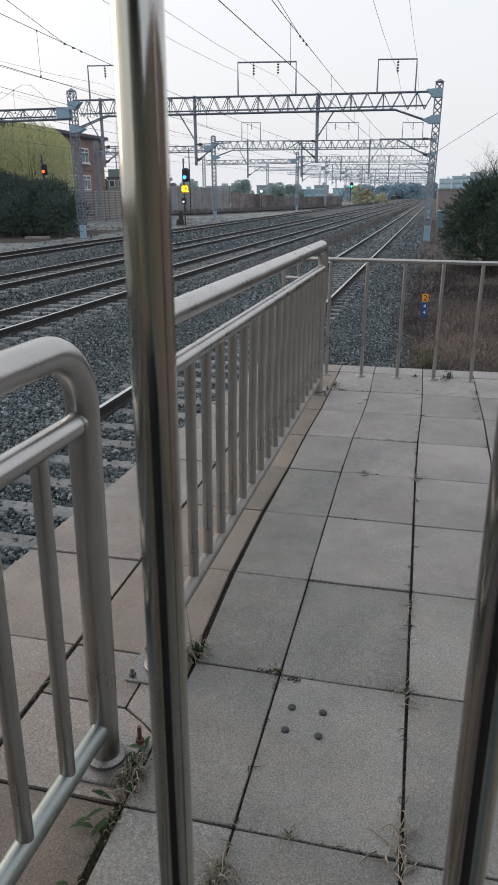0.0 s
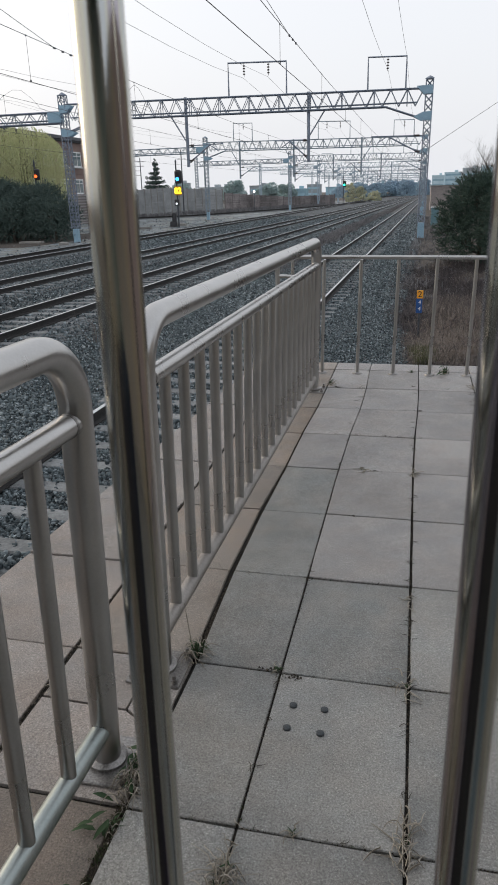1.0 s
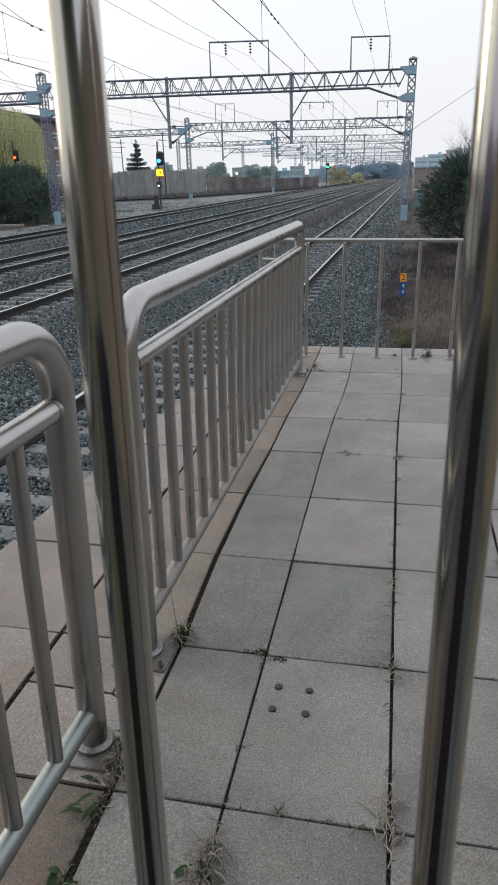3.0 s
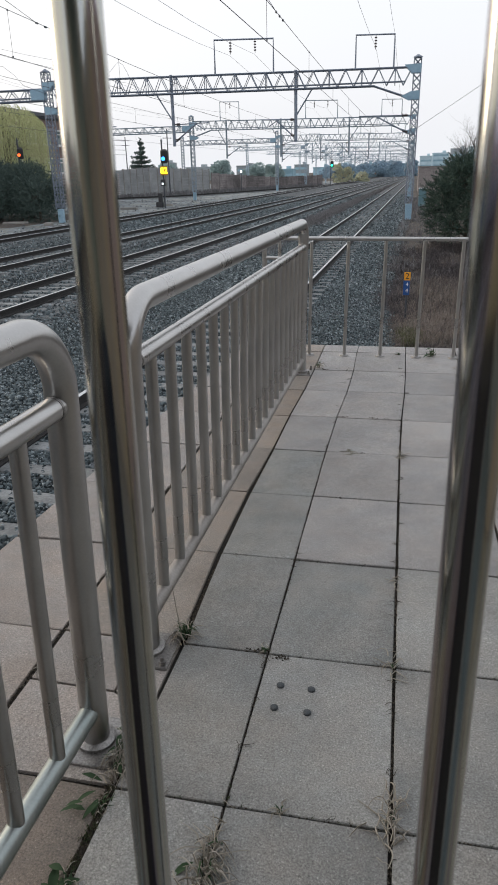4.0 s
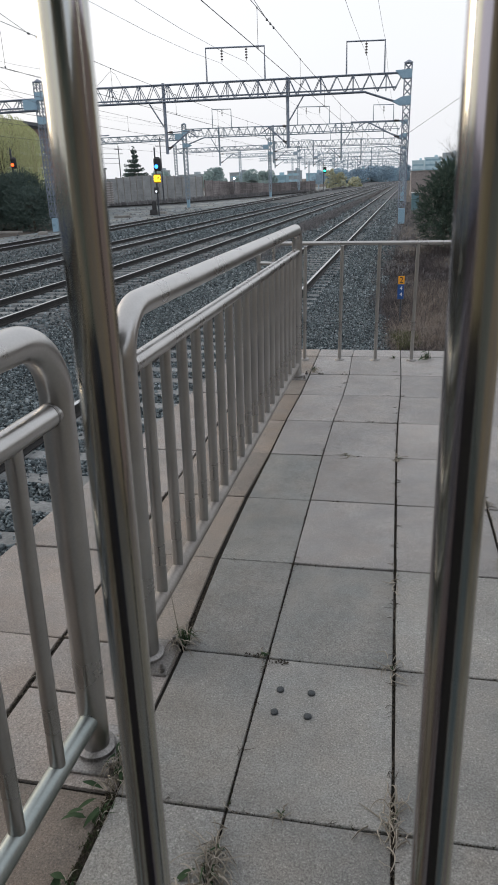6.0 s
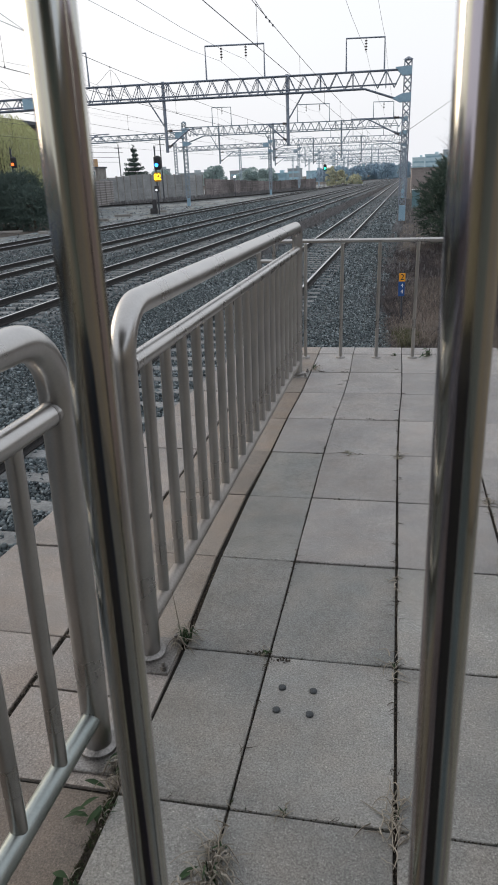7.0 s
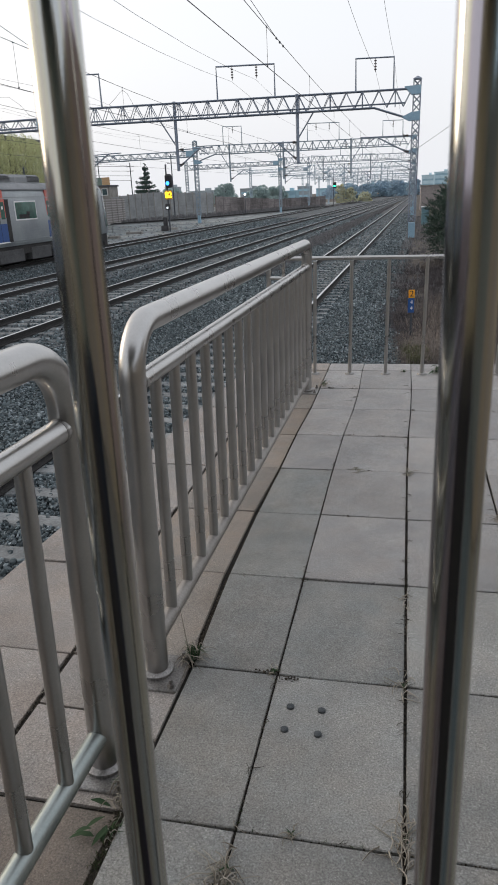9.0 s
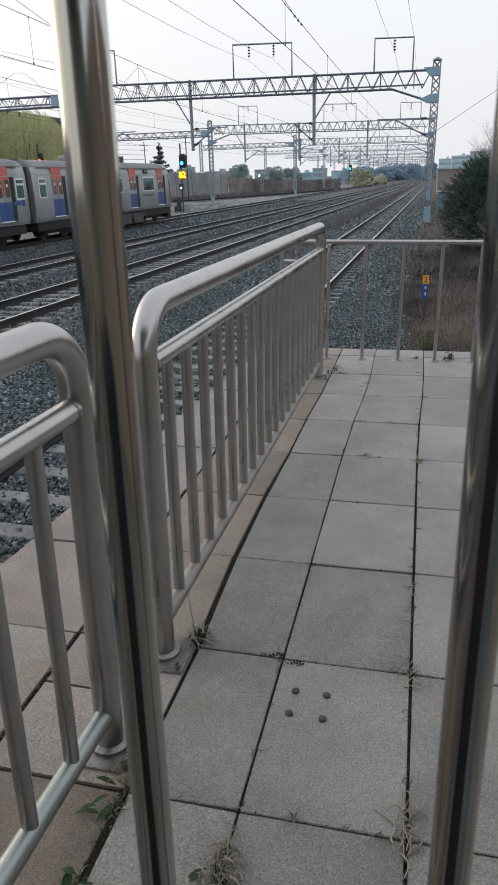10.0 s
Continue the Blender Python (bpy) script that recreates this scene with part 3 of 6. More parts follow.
def truss(g, x0, x1, y0, y1, zt, zb, pitch, r, steel, drop=0.0, near=True):
    """Two chords in two planes with a zigzag web, as parts of g."""
    for yy in (-0.2, 0.2):
        ya, yb = y0 + yy, y1 + yy
        at = lambda k, z, d=0.0: (x0 + (x1 - x0) * k, ya + (yb - ya) * k, z(x0 + (x1 - x0) * k) - d)
        part("top_chord", Mesh().bar(at(0, zt), at(1, zt), r * 1.65), steel, g, smooth=False)
        e = 1.35 / abs(x1 - x0) if drop else 0
        part("bottom_chord", Mesh().tube([at(0, zb, drop), at(e * 1.6, zb), at(1 - e * 1.6, zb), at(1, zb, drop)] if drop else [at(0, zb), at(1, zb)], r * 1.35, 4), steel, g, smooth=False)
        n = int(round(abs(x1 - x0) / pitch))
        web = Mesh()
        for k in range(n):
            a, b = k / n, (k + 1) / n
            mid = (a + b) / 2
            for p, q in ((at(a, zt), at(mid, zb)), (at(mid, zb), at(b, zt))):
                if near:
                    part("web_member", Mesh().bar(p, q, r), steel, g, smooth=False)
                else:
                    web.bar(p, q, r)
        part("tie_bar", Mesh().bar(at(0.015, zb, -0.18), at(0.985, zb, -0.18), r * 1.1), steel, g, smooth=False)
        if near:
            for k in range(1, n, 2):
                part("web_post", Mesh().bar(at(k / n, zt), at(k / n, zb), r * 1.1), steel, g, smooth=False)
        else:
            tagged(part("web_bracing", web, steel, g, smooth=False), kind="stuff")


def cantilever(g, xp, xt, y, z, steel):
    """Arm from a post at xp towards the track at xt."""
    d = 1 if xt > xp else -1
    part("cantilever_arm", Mesh().tube([(xp, y, z + 1.05), (xt + d * 0.5, y, z + 1.1)], 0.035, 6), steel, g)
    part("cantilever_stay", Mesh().tube([(xp, y, z), (xp + (xt - xp) * 0.82, y, z + 1.08)], 0.045, 6), steel, g)
    part("registration_arm", Mesh().tube([(xt - d * 0.45, y, z + 1.09), (xt + d * 0.15, y, z + 0.72)], 0.030, 6), steel, g)
    for f, zz in ((0.10, z + 0.13), (0.12, z + 1.06)):
        ins = Mesh()
        for k in range(4):
            c = xp + (xt - xp) * (f + k * 0.03)
            ins.tube([(c, y, zz + (0.04 * k if zz < z + 1 else 0)), (c + 0.03, y, zz + (0.04 * k if zz < z + 1 else 0))], 0.08, 8)
        part("arm_insulator", ins.tube([(c, y, zz + (0.06 if zz < z + 1 else 0)), (c - d * 0.3, y, zz + (0.06 if zz < z + 1 else 0))], 0.045, 6), INSULATOR, g)


def make_gantry(xr, yr, steel, plate, label, xl=-23.2, end=0.0):
    """Origin at the foot of the mast beside the near track."""
    g = thing("catenary_gantry", label, "gantry", pose(xr, yr, -1.36), group="catenary gantries")
    X = lambda x: x - 0.2
    zt = lambda x: 8.29 - 0.0165 * x
    zb = lambda x: 7.39 - 0.0130 * x
    lat = part("lattice_mast", lattice(Mesh(), -0.03, 0, 0.9, 8.75, 0.40, 0.42, 0.028, 0.0135), steel, g, smooth=False)
    part("mast_cap", Mesh().box((0.09, 0, 8.77), (0.43, 0.43, 0.05)).tube([(0.09, 0, 8.79), (0.09, 0, 8.93)], [0.29, 0.05], 4), steel, lat, smooth=False)
    part("mast_base", Mesh().box((0, 0, 0.45), (0.40, 0.40, 0.9), None, 0.03), plate, g, "pale blue painted mast foot", smooth=False)
    yl = 0.6
    lat = part("lattice_mast", lattice(Mesh(), xl, yl, 0.9, 9.2, 0.44, 0.45, 0.030), steel, g, smooth=False)
    part("mast_cap", Mesh().box((xl, yl, 9.22), (0.49, 0.49, 0.05)).tube([(xl, yl, 9.24), (xl, yl, 9.40)], [0.33, 0.05], 4), steel, lat, smooth=False)
    part("mast_base", Mesh().box((xl, yl, 0.45), (0.36, 0.36, 0.9), None, 0.03), plate, g, "pale blue painted mast foot", smooth=False)
    truss(g, xl + 0.2, -0.2, yl, 0, zt, zb, 0.94, 0.034, steel, drop=0.72, near=yr < 130)
    truss(g, xl - 16, xl - 0.3, yl, yl, lambda x: 8.25, lambda x: 7.58, 1.1, 0.04, steel, near=yr < 130)
    part("gusset_plate", Mesh().box((xl - 0.62, yl, 7.93), (0.95, 0.5, 0.62), None, 0.02), plate, g, "pale blue gusset plate", smooth=False)
    for mx, my, s, zu, zl in ((0.06, 0, -1, 8.22, 6.84), (xl, yl, 1, 8.40, 6.98)):
        for out in ([(-0.24, zu - 0.24), (-0.24, zu + 0.22), (0.70, zu + 0.20), (0.28, zu - 0.24)], [(-0.22, zl - 0.24), (-0.22, zl + 0.24), (0.28, zl + 0.20), (0.82, zl - 0.02), (0.40, zl - 0.24)]):
            n = len(out)
            for yy in (-0.24, 0.23):
                pl = Mesh().add([(mx + s * x, my + yy + d, z) for d in (0, 0.014) for x, z in out], [tuple(range(n)), tuple(range(2 * n - 1, n - 1, -1))] + [(k, (k + 1) % n, n + (k + 1) % n, n + k) for k in range(n)])
                part("gusset_plate", pl, plate, g, "pale blue gusset plate", smooth=False)
    if end:
        part("lattice_mast", lattice(Mesh(), xl - end, yl, 0, 9.0, 0.44, 0.45, 0.030), steel, g, smooth=False)
    # drop posts with braces and arms
    for x, s, tr in ((-6.75, -1, -8.25), (-14.55, 1, -12.7), (-21.0, 1, -18.95)):
        yy = yl * (-x / 23.2)
        part("drop_post", Mesh().tube([(X(x), yy, zt(x) + 0.1), (X(x), yy, 4.58)], 0.10, 10), steel, g)
        part("post_brace", Mesh().bar((X(x) + (-s) * 1.0, yy, zb(x)), (X(x), yy, 6.0), 0.06), steel, g, smooth=False)
        cantilever(g, X(x), X(tr), yy, 4.78, steel)
    cantilever(g, X(0.1), X(-2.45), 0, 4.75, steel)
    # hanger frames on the beam with insulators
    for a, b, hang in ((-11.69, -8.10, (-10.7, -9.2)), (-3.24, -1.06, (-2.12,)), (-21.68, -19.44, (-20.5,))):
        yy = yl * (-(a + b) / 2 / 23.2)
        ha, hb = zt(a) + 1.70 - 0.013 * a, zt(b) + 1.70 - 0.013 * b
        fr = part("hanger_frame", Mesh().tube([(X(a), yy, zt(a)), (X(a), yy, ha), (X(b), yy, hb), (X(b), yy, zt(b))], 0.055, 6), steel, g)
        for h in hang:
            part("insulator", insulator(Mesh(), X(h), yy, (ha + hb) / 2), INSULATOR, fr)
    return g


gantry = make_gantry(0.2, 44.0, GANTRY, BLUE_STEEL, "tall galvanised lattice gantry spanning the tracks")
# Farther gantries get paler, bluer steel as painted haze.
make_gantry(0.42, 84.0, GANTRY_FAR, BLUE_STEEL, "lattice gantry further along the line, tinted with haze", -25.4)
make_gantry(0.76, 122.0, GANTRY_FAR, BLUE_STEEL, "wide lattice gantry with an outer mast, tinted with haze", -22.1, 16.4)
haze_gantry = make_gantry(1.1, 160.0, GANTRY_HAZE, GANTRY_HAZE, "lattice gantry far along the line, coloured pale for haze", -22.6, 13.0)
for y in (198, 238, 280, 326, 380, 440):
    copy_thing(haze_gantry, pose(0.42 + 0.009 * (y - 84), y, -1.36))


def side_mast(x, y, h, label):
    g = thing("lattice_mast", label, "mast", pose(x, y, -1.4), group="side masts")
    part("lattice", lattice(Mesh(), 0, 0, 0, h, 0.42, 0.5, 0.03), GANTRY_FAR, g, smooth=False)
    part("side_arm", Mesh().bar((0, 0, h - 1.3), (1.6, 0, h - 1.2), 0.12).bar((0, 0, h - 2.0), (0.9, 0, h - 1.25), 0.06), BLUE_STEEL, g, smooth=False)


side_mast(-37.5, 79.0, 8.8, "galvanised lattice mast beside the brick building")


# ---- overhead wires ----
def wire(pts, r, label="thin overhead wire strung along the tracks"):
    return solid("overhead_wire", Mesh().tube(pts, r, 5, False), WIRE, label, "wire", group="overhead wires")


SUPPORT_Y = [4, 44, 84, 122, 160, 198, 238, 280, 326]


def sagging(xa, za, sag, ys, n=6):
    pts = []
    for a, b in zip(ys, ys[1:]):
        for k in range(n):
            u = k / n
            y = a + (b - a) * u
            pts.append((xa(y), y, za - 4 * sag * u * (1 - u)))
    return pts + [(xa(ys[-1]), ys[-1], za)]


def messenger_z(y, i=0):
    if y < 44:
        return 4.52 + (0.00066 if i == 1 else 0.00043) * (44 - y) ** 2
    k = max(j for j, q in enumerate(SUPPORT_Y) if q <= y)
    u = (y - SUPPORT_Y[k]) / 40
    return 4.52 - 1.2 * u * (1 - u)


def contact_z(y):
    return 3.82 + 0.010 * max(44 - y, 0)


for i in range(4):
    line = thing("catenary_line", "messenger and contact wire with droppers above a track", "wire", group="overhead lines")
    ys = [-14, -4, 6, 14, 22, 29, 36, 44, 51, 58, 64, 71, 78, 84, 93, 103, 113, 122, 141, 160, 198, 238, 280, 325]
    part("contact_wire", Mesh().tube([(track_x(i, y), y, contact_z(y)) for y in (-14, 10, 44, 150, 325)], 0.0075, 5, False), WIRE, line, "copper contact wire")
    part("messenger_wire", Mesh().tube([(track_x(i, y), y, messenger_z(y, i)) for y in ys], 0.0075, 5, False), WIRE, line)
    drop_y = [2.5 + 6.2 * k for k in range(7)] + [49 + 5.5 * k for k in range(7)] + [89 + 6 * k for k in range(6)]
    for y in drop_y:
        part("dropper", Mesh().bar((track_x(i, y), y, contact_z(y)), (track_x(i, y), y, messenger_z(y, i)), 0.007), WIRE, line, smooth=False)
    for y in drop_y[:7]:
        part("dropper_clamp", Mesh().box((track_x(i, y), y, messenger_z(y, i)), (0.022, 0.035, 0.035)).box((track_x(i, y), y, contact_z(y) + 0.02), (0.02, 0.04, 0.05)), DARK_STEEL, line, smooth=False)
    if i < 2:
        joint_y = (16.0, 16.2)[i]
        for k in range(3):
            y = joint_y + 0.42 * k
            part("splice_clamp", Mesh().box((track_x(i, y), y, messenger_z(y, i)), (0.035, 0.11, 0.04), None, 0.008), DARK_STEEL, line, smooth=False)
        run, climb = ((0.04, 0.112), (-0.12, 0.069))[i]
        y0, x0, z0 = joint_y, track_x(i, joint_y), messenger_z(joint_y, i)
        part("joining_wire", Mesh().tube([(x0 - run * d, y0 - d, z0 + climb * d) for d in (0, 6, 14, 24)], 0.0065, 5, False), WIRE, line)
for x in (-10.7, -9.2, -2.12):
    wire(sagging(lambda y, x=x: x + 0.004 * (y - 44), 8.08, 0.6, [-36] + SUPPORT_Y), 0.0075, "feeder wire hung from gantry insulators")
wire(sagging(lambda y: -20.5, 8.1, 0.6, [-36] + SUPPORT_Y), 0.0075, "feeder wire hung from gantry insulators")
wire(sagging(lambda y: -1.06 + 0.004 * (y - 44), 8.66, 0.6, [-36] + SUPPORT_Y), 0.0075, "feeder wire resting on the hanger frames")
wire(sagging(lambda y: -17.2, 6.9, 0.5, [-36] + SUPPORT_Y), 0.006)
wire(sagging(lambda y: -26.0, 7.6, 0.5, [-36] + SUPPORT_Y), 0.006)
wire(sagging(lambda y: -30.0, 8.6, 0.5, [-36] + SUPPORT_Y), 0.006)
wire([(-27.6, 43, 7.25), (-27.0, 43, 7.45), (-26.2, 43, 7.88), (-25.6, 43, 8.14), (-25.0, 43, 8.09), (-24.3, 43, 7.57), (-23.8, 43, 7.0), (-23.08, 44.5, 6.62)], 0.010, "curved jumper wire hanging beside the mast")
wire([(-18.48, 43.4, 7.26), (-18.07, 43.4, 7.55), (-17.74, 43.4, 7.85), (-17.50, 43.4, 8.02), (-17.22, 43.4, 7.81), (-16.97, 43.4, 7.35), (-16.73, 43.4, 6.79), (-16.50, 43.4, 6.49)], 0.010, "curved jumper wire hanging over the beam")
wire([(0.25, 44, 3.62), (7, 40, 7.62), (14, 36, 11.6)], 0.012, "guy wire running up from the mast")


# ---- railings on the platform ----
LEAN = 0.85
baluster_data = {}


def make_railing(name, x0, x1, y0, y1, drop, ends, first, pitch, count, ztop, lean, lift, label):
    """A tubular railing from (x0, y0) to (x1, y1); drop: fall of the rails over its length; ends: which ends bend down to a post."""
    g = thing(name, label, "railing", pose(x0, y0, 0, 0, lean, 0), group="platform railings")
    L = y1 - y0
    s = 1 if L > 0 else -1
    P = lambda k, z: Vector((k * (x1 - x0), k * L, z - drop * k))
    R, r = 0.0385, 0.15
    run = P(0, ztop), P(1, ztop)
    d = (run[1] - run[0]).normalized()
    up = Vector((0, 0, 1))
    pts = [P(0, 0.0)] + [run[0] + d * r - up * r + (-d * math.cos(a) + up * math.sin(a)) * r for a in [radians(9 * k) for k in range(11)]]
    if ends == 2:
        q = run[1] - d * 0.11 - up * 0.11
        pts += [q + (d * math.sin(a) + up * math.cos(a)) * 0.11 for a in [radians(9 * k) for k in range(11)]] + [Vector((x1 - x0, L, 0))]
    else:
        pts += [run[1]]
    part("top_rail", Mesh().tube(pts, R, 24), STEEL, g, "bent steel tube forming the handrail and its posts")
    mid = part("middle_rail", Mesh().tube([P(0, 0.985 + lift), P(1, 0.985 + lift)], 0.0285, 16), STEEL, g)
    part("weld_collar", Mesh().tube([P(0, 0.985 + lift) + d * 0.040, P(0, 0.985 + lift) + d * 0.048], 0.0294, 16), FLANGE, mid)
    part("bottom_rail", Mesh().tube([P(0, 0.125), P(1, 0.125)], 0.027, 16), DUSTY_STEEL if ends == 2 else TEAL_STEEL, g, "dusty bottom rail" if ends == 2 else "dull teal-grey bottom rail")
    bal = Mesh().tube([(0, 0, 0.125), (0, 0, 0.985 + lift)], 0.0194, 14, False).data("baluster", STEEL)
    for k in range(count):
        o = new("baluster", bal)
        o.parent = g
        o.matrix_basis = Matrix.Translation(P((first + pitch * k) / abs(L), 0))
    feet = [0, 1] if ends == 2 else [0]
    for k in feet:
        c = Vector((k * (x1 - x0), k * L, 0))
        f = part("base_plate", Mesh().box(c + up * 0.006, (0.18, 0.18, 0.012), None, 0.003).tube([c + up * 0.012, c + up * 0.022], 0.055, 24).tube([c + up * 0.022, c + up * 0.028], [0.055, 0.046], 24), FLANGE, g, "grey steel base plate", smooth=True)
        for ax, ay in ((-0.071, -0.071), (0.071, -0.071), (0.071, 0.071), (-0.071, 0.071)):
            b = c + Vector((ax, ay, 0.012))
            tall = 0.055 if L < 0 and ax > 0 and ay > 0 else 0.028
            part("bolt", Mesh().tube([b, b + up * 0.013], 0.012, 6).tube([b, b + up * tall], 0.0065, 8), RUSTY_BOLT if tall > 0.05 else FLANGE, f)
    return g


make_railing("railing", -0.803, -0.778, -0.06, 3.44, 0.022, 2, 0.18, 0.1845, 18, 1.150, 1.0, 0.0, "brushed stainless steel railing with vertical balusters on the platform")
make_railing("railing", -0.812, -0.90, -0.47, -4.4, -0.02, 1, 0.20, 0.1925, 19, 1.180, 1.4, 0.013, "brushed stainless steel railing end with a curved handrail")

# two bars of the gate close to the eye
gate = thing("barred_gate", "polished stainless steel gate bars standing on the platform", "gate", pose(-0.0869, -1.616, 0))
for x, lean, r in ((-0.0718, 0.0100, 0.0092), (0.0722, 0.0015, 0.0094)):
    part("bar", Mesh().tube([(x - 1.2 * lean, 0, 0.0), (x + 1.1 * lean, 0, 2.3)], r, 40), STEEL_POLISHED, gate)
part("bottom_rail", Mesh().tube([(-0.55, 0, 0.12), (0.55, 0, 0.12)], 0.0095, 20), STEEL_POLISHED, gate)
part("upper_rail", Mesh().tube([(-0.55, 0, 2.25), (0.55, 0, 2.25)], 0.0095, 20), STEEL_POLISHED, gate)

# thin fence across the end of the platform
fence = thing("end_fence", "thin steel tube fence across the platform end", "fence", pose(0, 4.02, 0, 0, LEAN, 0))
part("top_rail", Mesh().tube([(-1.05, 0, 0.962), (2.5, 0.06, 0.962)], 0.017, 12), STEEL, fence)
post_data = Mesh().tube([(0, 0, 0.0), (0, 0, 0.95)], 0.0145, 12).data("post", STEEL)
disc_data = Mesh().tube([(0, 0, 0.0), (0, 0, 0.012)], [0.042, 0.036], 16).data("post_foot", FLANGE)
for k in range(12):
    x = -0.785 + 0.3005 * k
    for n, dat in (("post", post_data), ("post_foot", disc_data)):
        o = new(n, dat)
        o.parent = fence
        o.matrix_basis = pose(x, 0.01 * k / 2, x * 0.0148)
part("post", Mesh().tube([(-1.05, 0, -0.02), (-1.05, 0, 0.962)], 0.0145, 12), STEEL, fence)
low = thing("side_rail", "short lower steel rail at the platform edge", "railing", pose(-1.15, 3.95, 0))
part("rail", Mesh().tube([(0, 0, 0.83), (0.26, 0, 0.82)], 0.015, 12), STEEL, low)
part("post", Mesh().tube([(0, 0, -0.02), (0, 0, 0.90)], 0.02, 12), STEEL, low)


# ---- train ----
def train_section(y, lean=0.0, pinch=1.0):
    prof = [(1.42, 0.92), (1.50, 1.25), (1.50, 2.1), (1.47, 3.05), (1.40, 3.40), (1.22, 3.60), (0.8, 3.72), (0, 3.76)]
    prof = prof + [(-x, z) for x, z in prof[-2::-1]]
    return [(x * pinch, y - lean * max(z - 1.2, 0), z) for x, z in prof]


def make_car(tr, front, length, cab):
    """A car under the train; front: y of its leading end."""
    rows = [train_section(front - length), train_section(front - length + 0.05)]
    nose = front + 0.3
    rows += [train_section(nose - 0.75), train_section(nose - 0.35, 0.06, 0.985), train_section(nose, 0.14, 0.93)] if cab else [train_section(front - 0.05), train_section(front)]
    body = Mesh()
    n = len(rows[0])
    body.add([p for r in rows for p in r], [(j * n + i, j * n + (i + 1) % n, (j + 1) * n + (i + 1) % n, (j + 1) * n + i) for j in range(len(rows) - 1) for i in range(n)])
    body.f += [tuple(range(n)), tuple(range(len(rows) * n - 1, (len(rows) - 1) * n - 1, -1))]
    car = part("car_body", body, TRAIN_GREY, tr, "silver grey metal car body with ribbed sides")
    rf = Mesh()
    rf.add([(x, y, z) for y in (front - length + 0.1, front - (0.9 if cab else 0.1)) for x, z in ((1.41, 3.42), (1.23, 3.62), (0.8, 3.74), (0, 3.78), (-0.8, 3.74), (-1.23, 3.62), (-1.41, 3.42))],
           [(i, i + 1, 8 + i, 7 + i) for i in range(6)])
    part("roof", rf, TRAIN_ROOF, car, "matt grey roof skin")
    doors = [1.88, 6.42, 11.2, 15.7]
    edges = [0.5 if cab else 0.15] + [e for d in doors for e in (d - 0.86, d + 0.56)] + [length - 0.12]
    for a, b in zip(edges[::2], edges[1::2]):
        if b - a < 0.25:
            continue
        for k in range(7):
            part("side_rib", Mesh().box((1.496, front - (a + b) / 2, 1.05 + 0.105 * k), (0.022, b - a, 0.03)), TRAIN_GREY, car, smooth=False)
    part("gutter", Mesh().box((1.425, front - length / 2, 3.40), (0.07, length - 1.2, 0.06)), TRAIN_ROOF, car, smooth=False)
    part("side_band", Mesh().box((1.462, front - length / 2 - 0.2, 3.06), (0.03, length - 1.4, 0.035)), TRAIN_GREY, car, smooth=False)
    for d in doors:
        y = front - d
        leaf = part("door", Mesh().box((1.478, y, 1.53), (0.05, 1.05, 0.80)), TRAIN_BLUE, car, "blue lower door leaves", smooth=False)
        part("door_sill", Mesh().box((1.50, y, 1.11), (0.06, 1.08, 0.05)), PAINT_WHITE, leaf, smooth=False)
        up = part("door", Mesh().box((1.472, y, 2.46), (0.05, 1.05, 1.06)), TRAIN_RED, car, "coral red upper door leaves", smooth=False)
        for o in (-0.30, 0.30):
            part("door_glass", Mesh().box((1.489, y + o, 2.50), (0.026, 0.33, 0.74), None, 0.004), TRAIN_GLASS, up, smooth=False)
            part("sticker", Mesh().box((1.504, y + o * 0.93, 2.62), (0.006, 0.13, 0.13)), PAINT_WHITE, up, smooth=False)
        part("door_header", Mesh().box((1.447, y, 3.20), (0.07, 0.98, 0.36)), TRAIN_RED, car, "coral red panel over the door", smooth=False)
        part("door_gap", Mesh().box((1.496, y, 2.03), (0.016, 0.025, 1.8)), TRAIN_DARK, car, smooth=False)
        # Flat dark strip on the leading side of each door.
        part("door_strip", Mesh().box((1.480, y + 0.69, 2.05), (0.05, 0.31, 1.86)), TRAIN_DARK, car, "dark strip beside the door", smooth=False)
    wins = [(4.0, 1.72, 0.74), (8.93, 1.80, 0.74), (13.5, 1.78, 0.74), (17.15, 0.56, 0.78)] + ([] if cab else [(0.6, 0.56, 0.78)])
    for d, w, h in wins:
        y = front - d
        fr = part("window_frame", Mesh().box((1.50, y, 2.46), (0.035, w + 0.12, h + 0.12), None, 0.005), PAINT_WHITE, car, "pale window frame", smooth=False)
        part("glass", Mesh().box((1.512, y, 2.46), (0.03, w, h)), TRAIN_GLASS, fr, smooth=False)
        if w < 1:
            part("vent", Mesh().box((1.516, y, 2.66), (0.03, w, 0.09)), PAINT_WHITE, fr, smooth=False)
        else:
            part("seat_back", Mesh().box((1.525, y - w * 0.12, 2.20), (0.008, w * 0.5, 0.18)).box((1.525, y + w * 0.08, 2.34), (0.008, w * 0.16, 0.14)), TRAIN_DARK, fr, smooth=False)
    if cab:
        ind = part("indicator", Mesh().box((1.465, front - 4.3, 3.20), (0.06, 0.66, 0.22)), TRAIN_DARK, car, "dark destination display", smooth=False)
        part("marking", Mesh().box((1.498, front - 4.3, 3.22), (0.008, 0.24, 0.07)), PAINT_WHITE, ind, smooth=False)
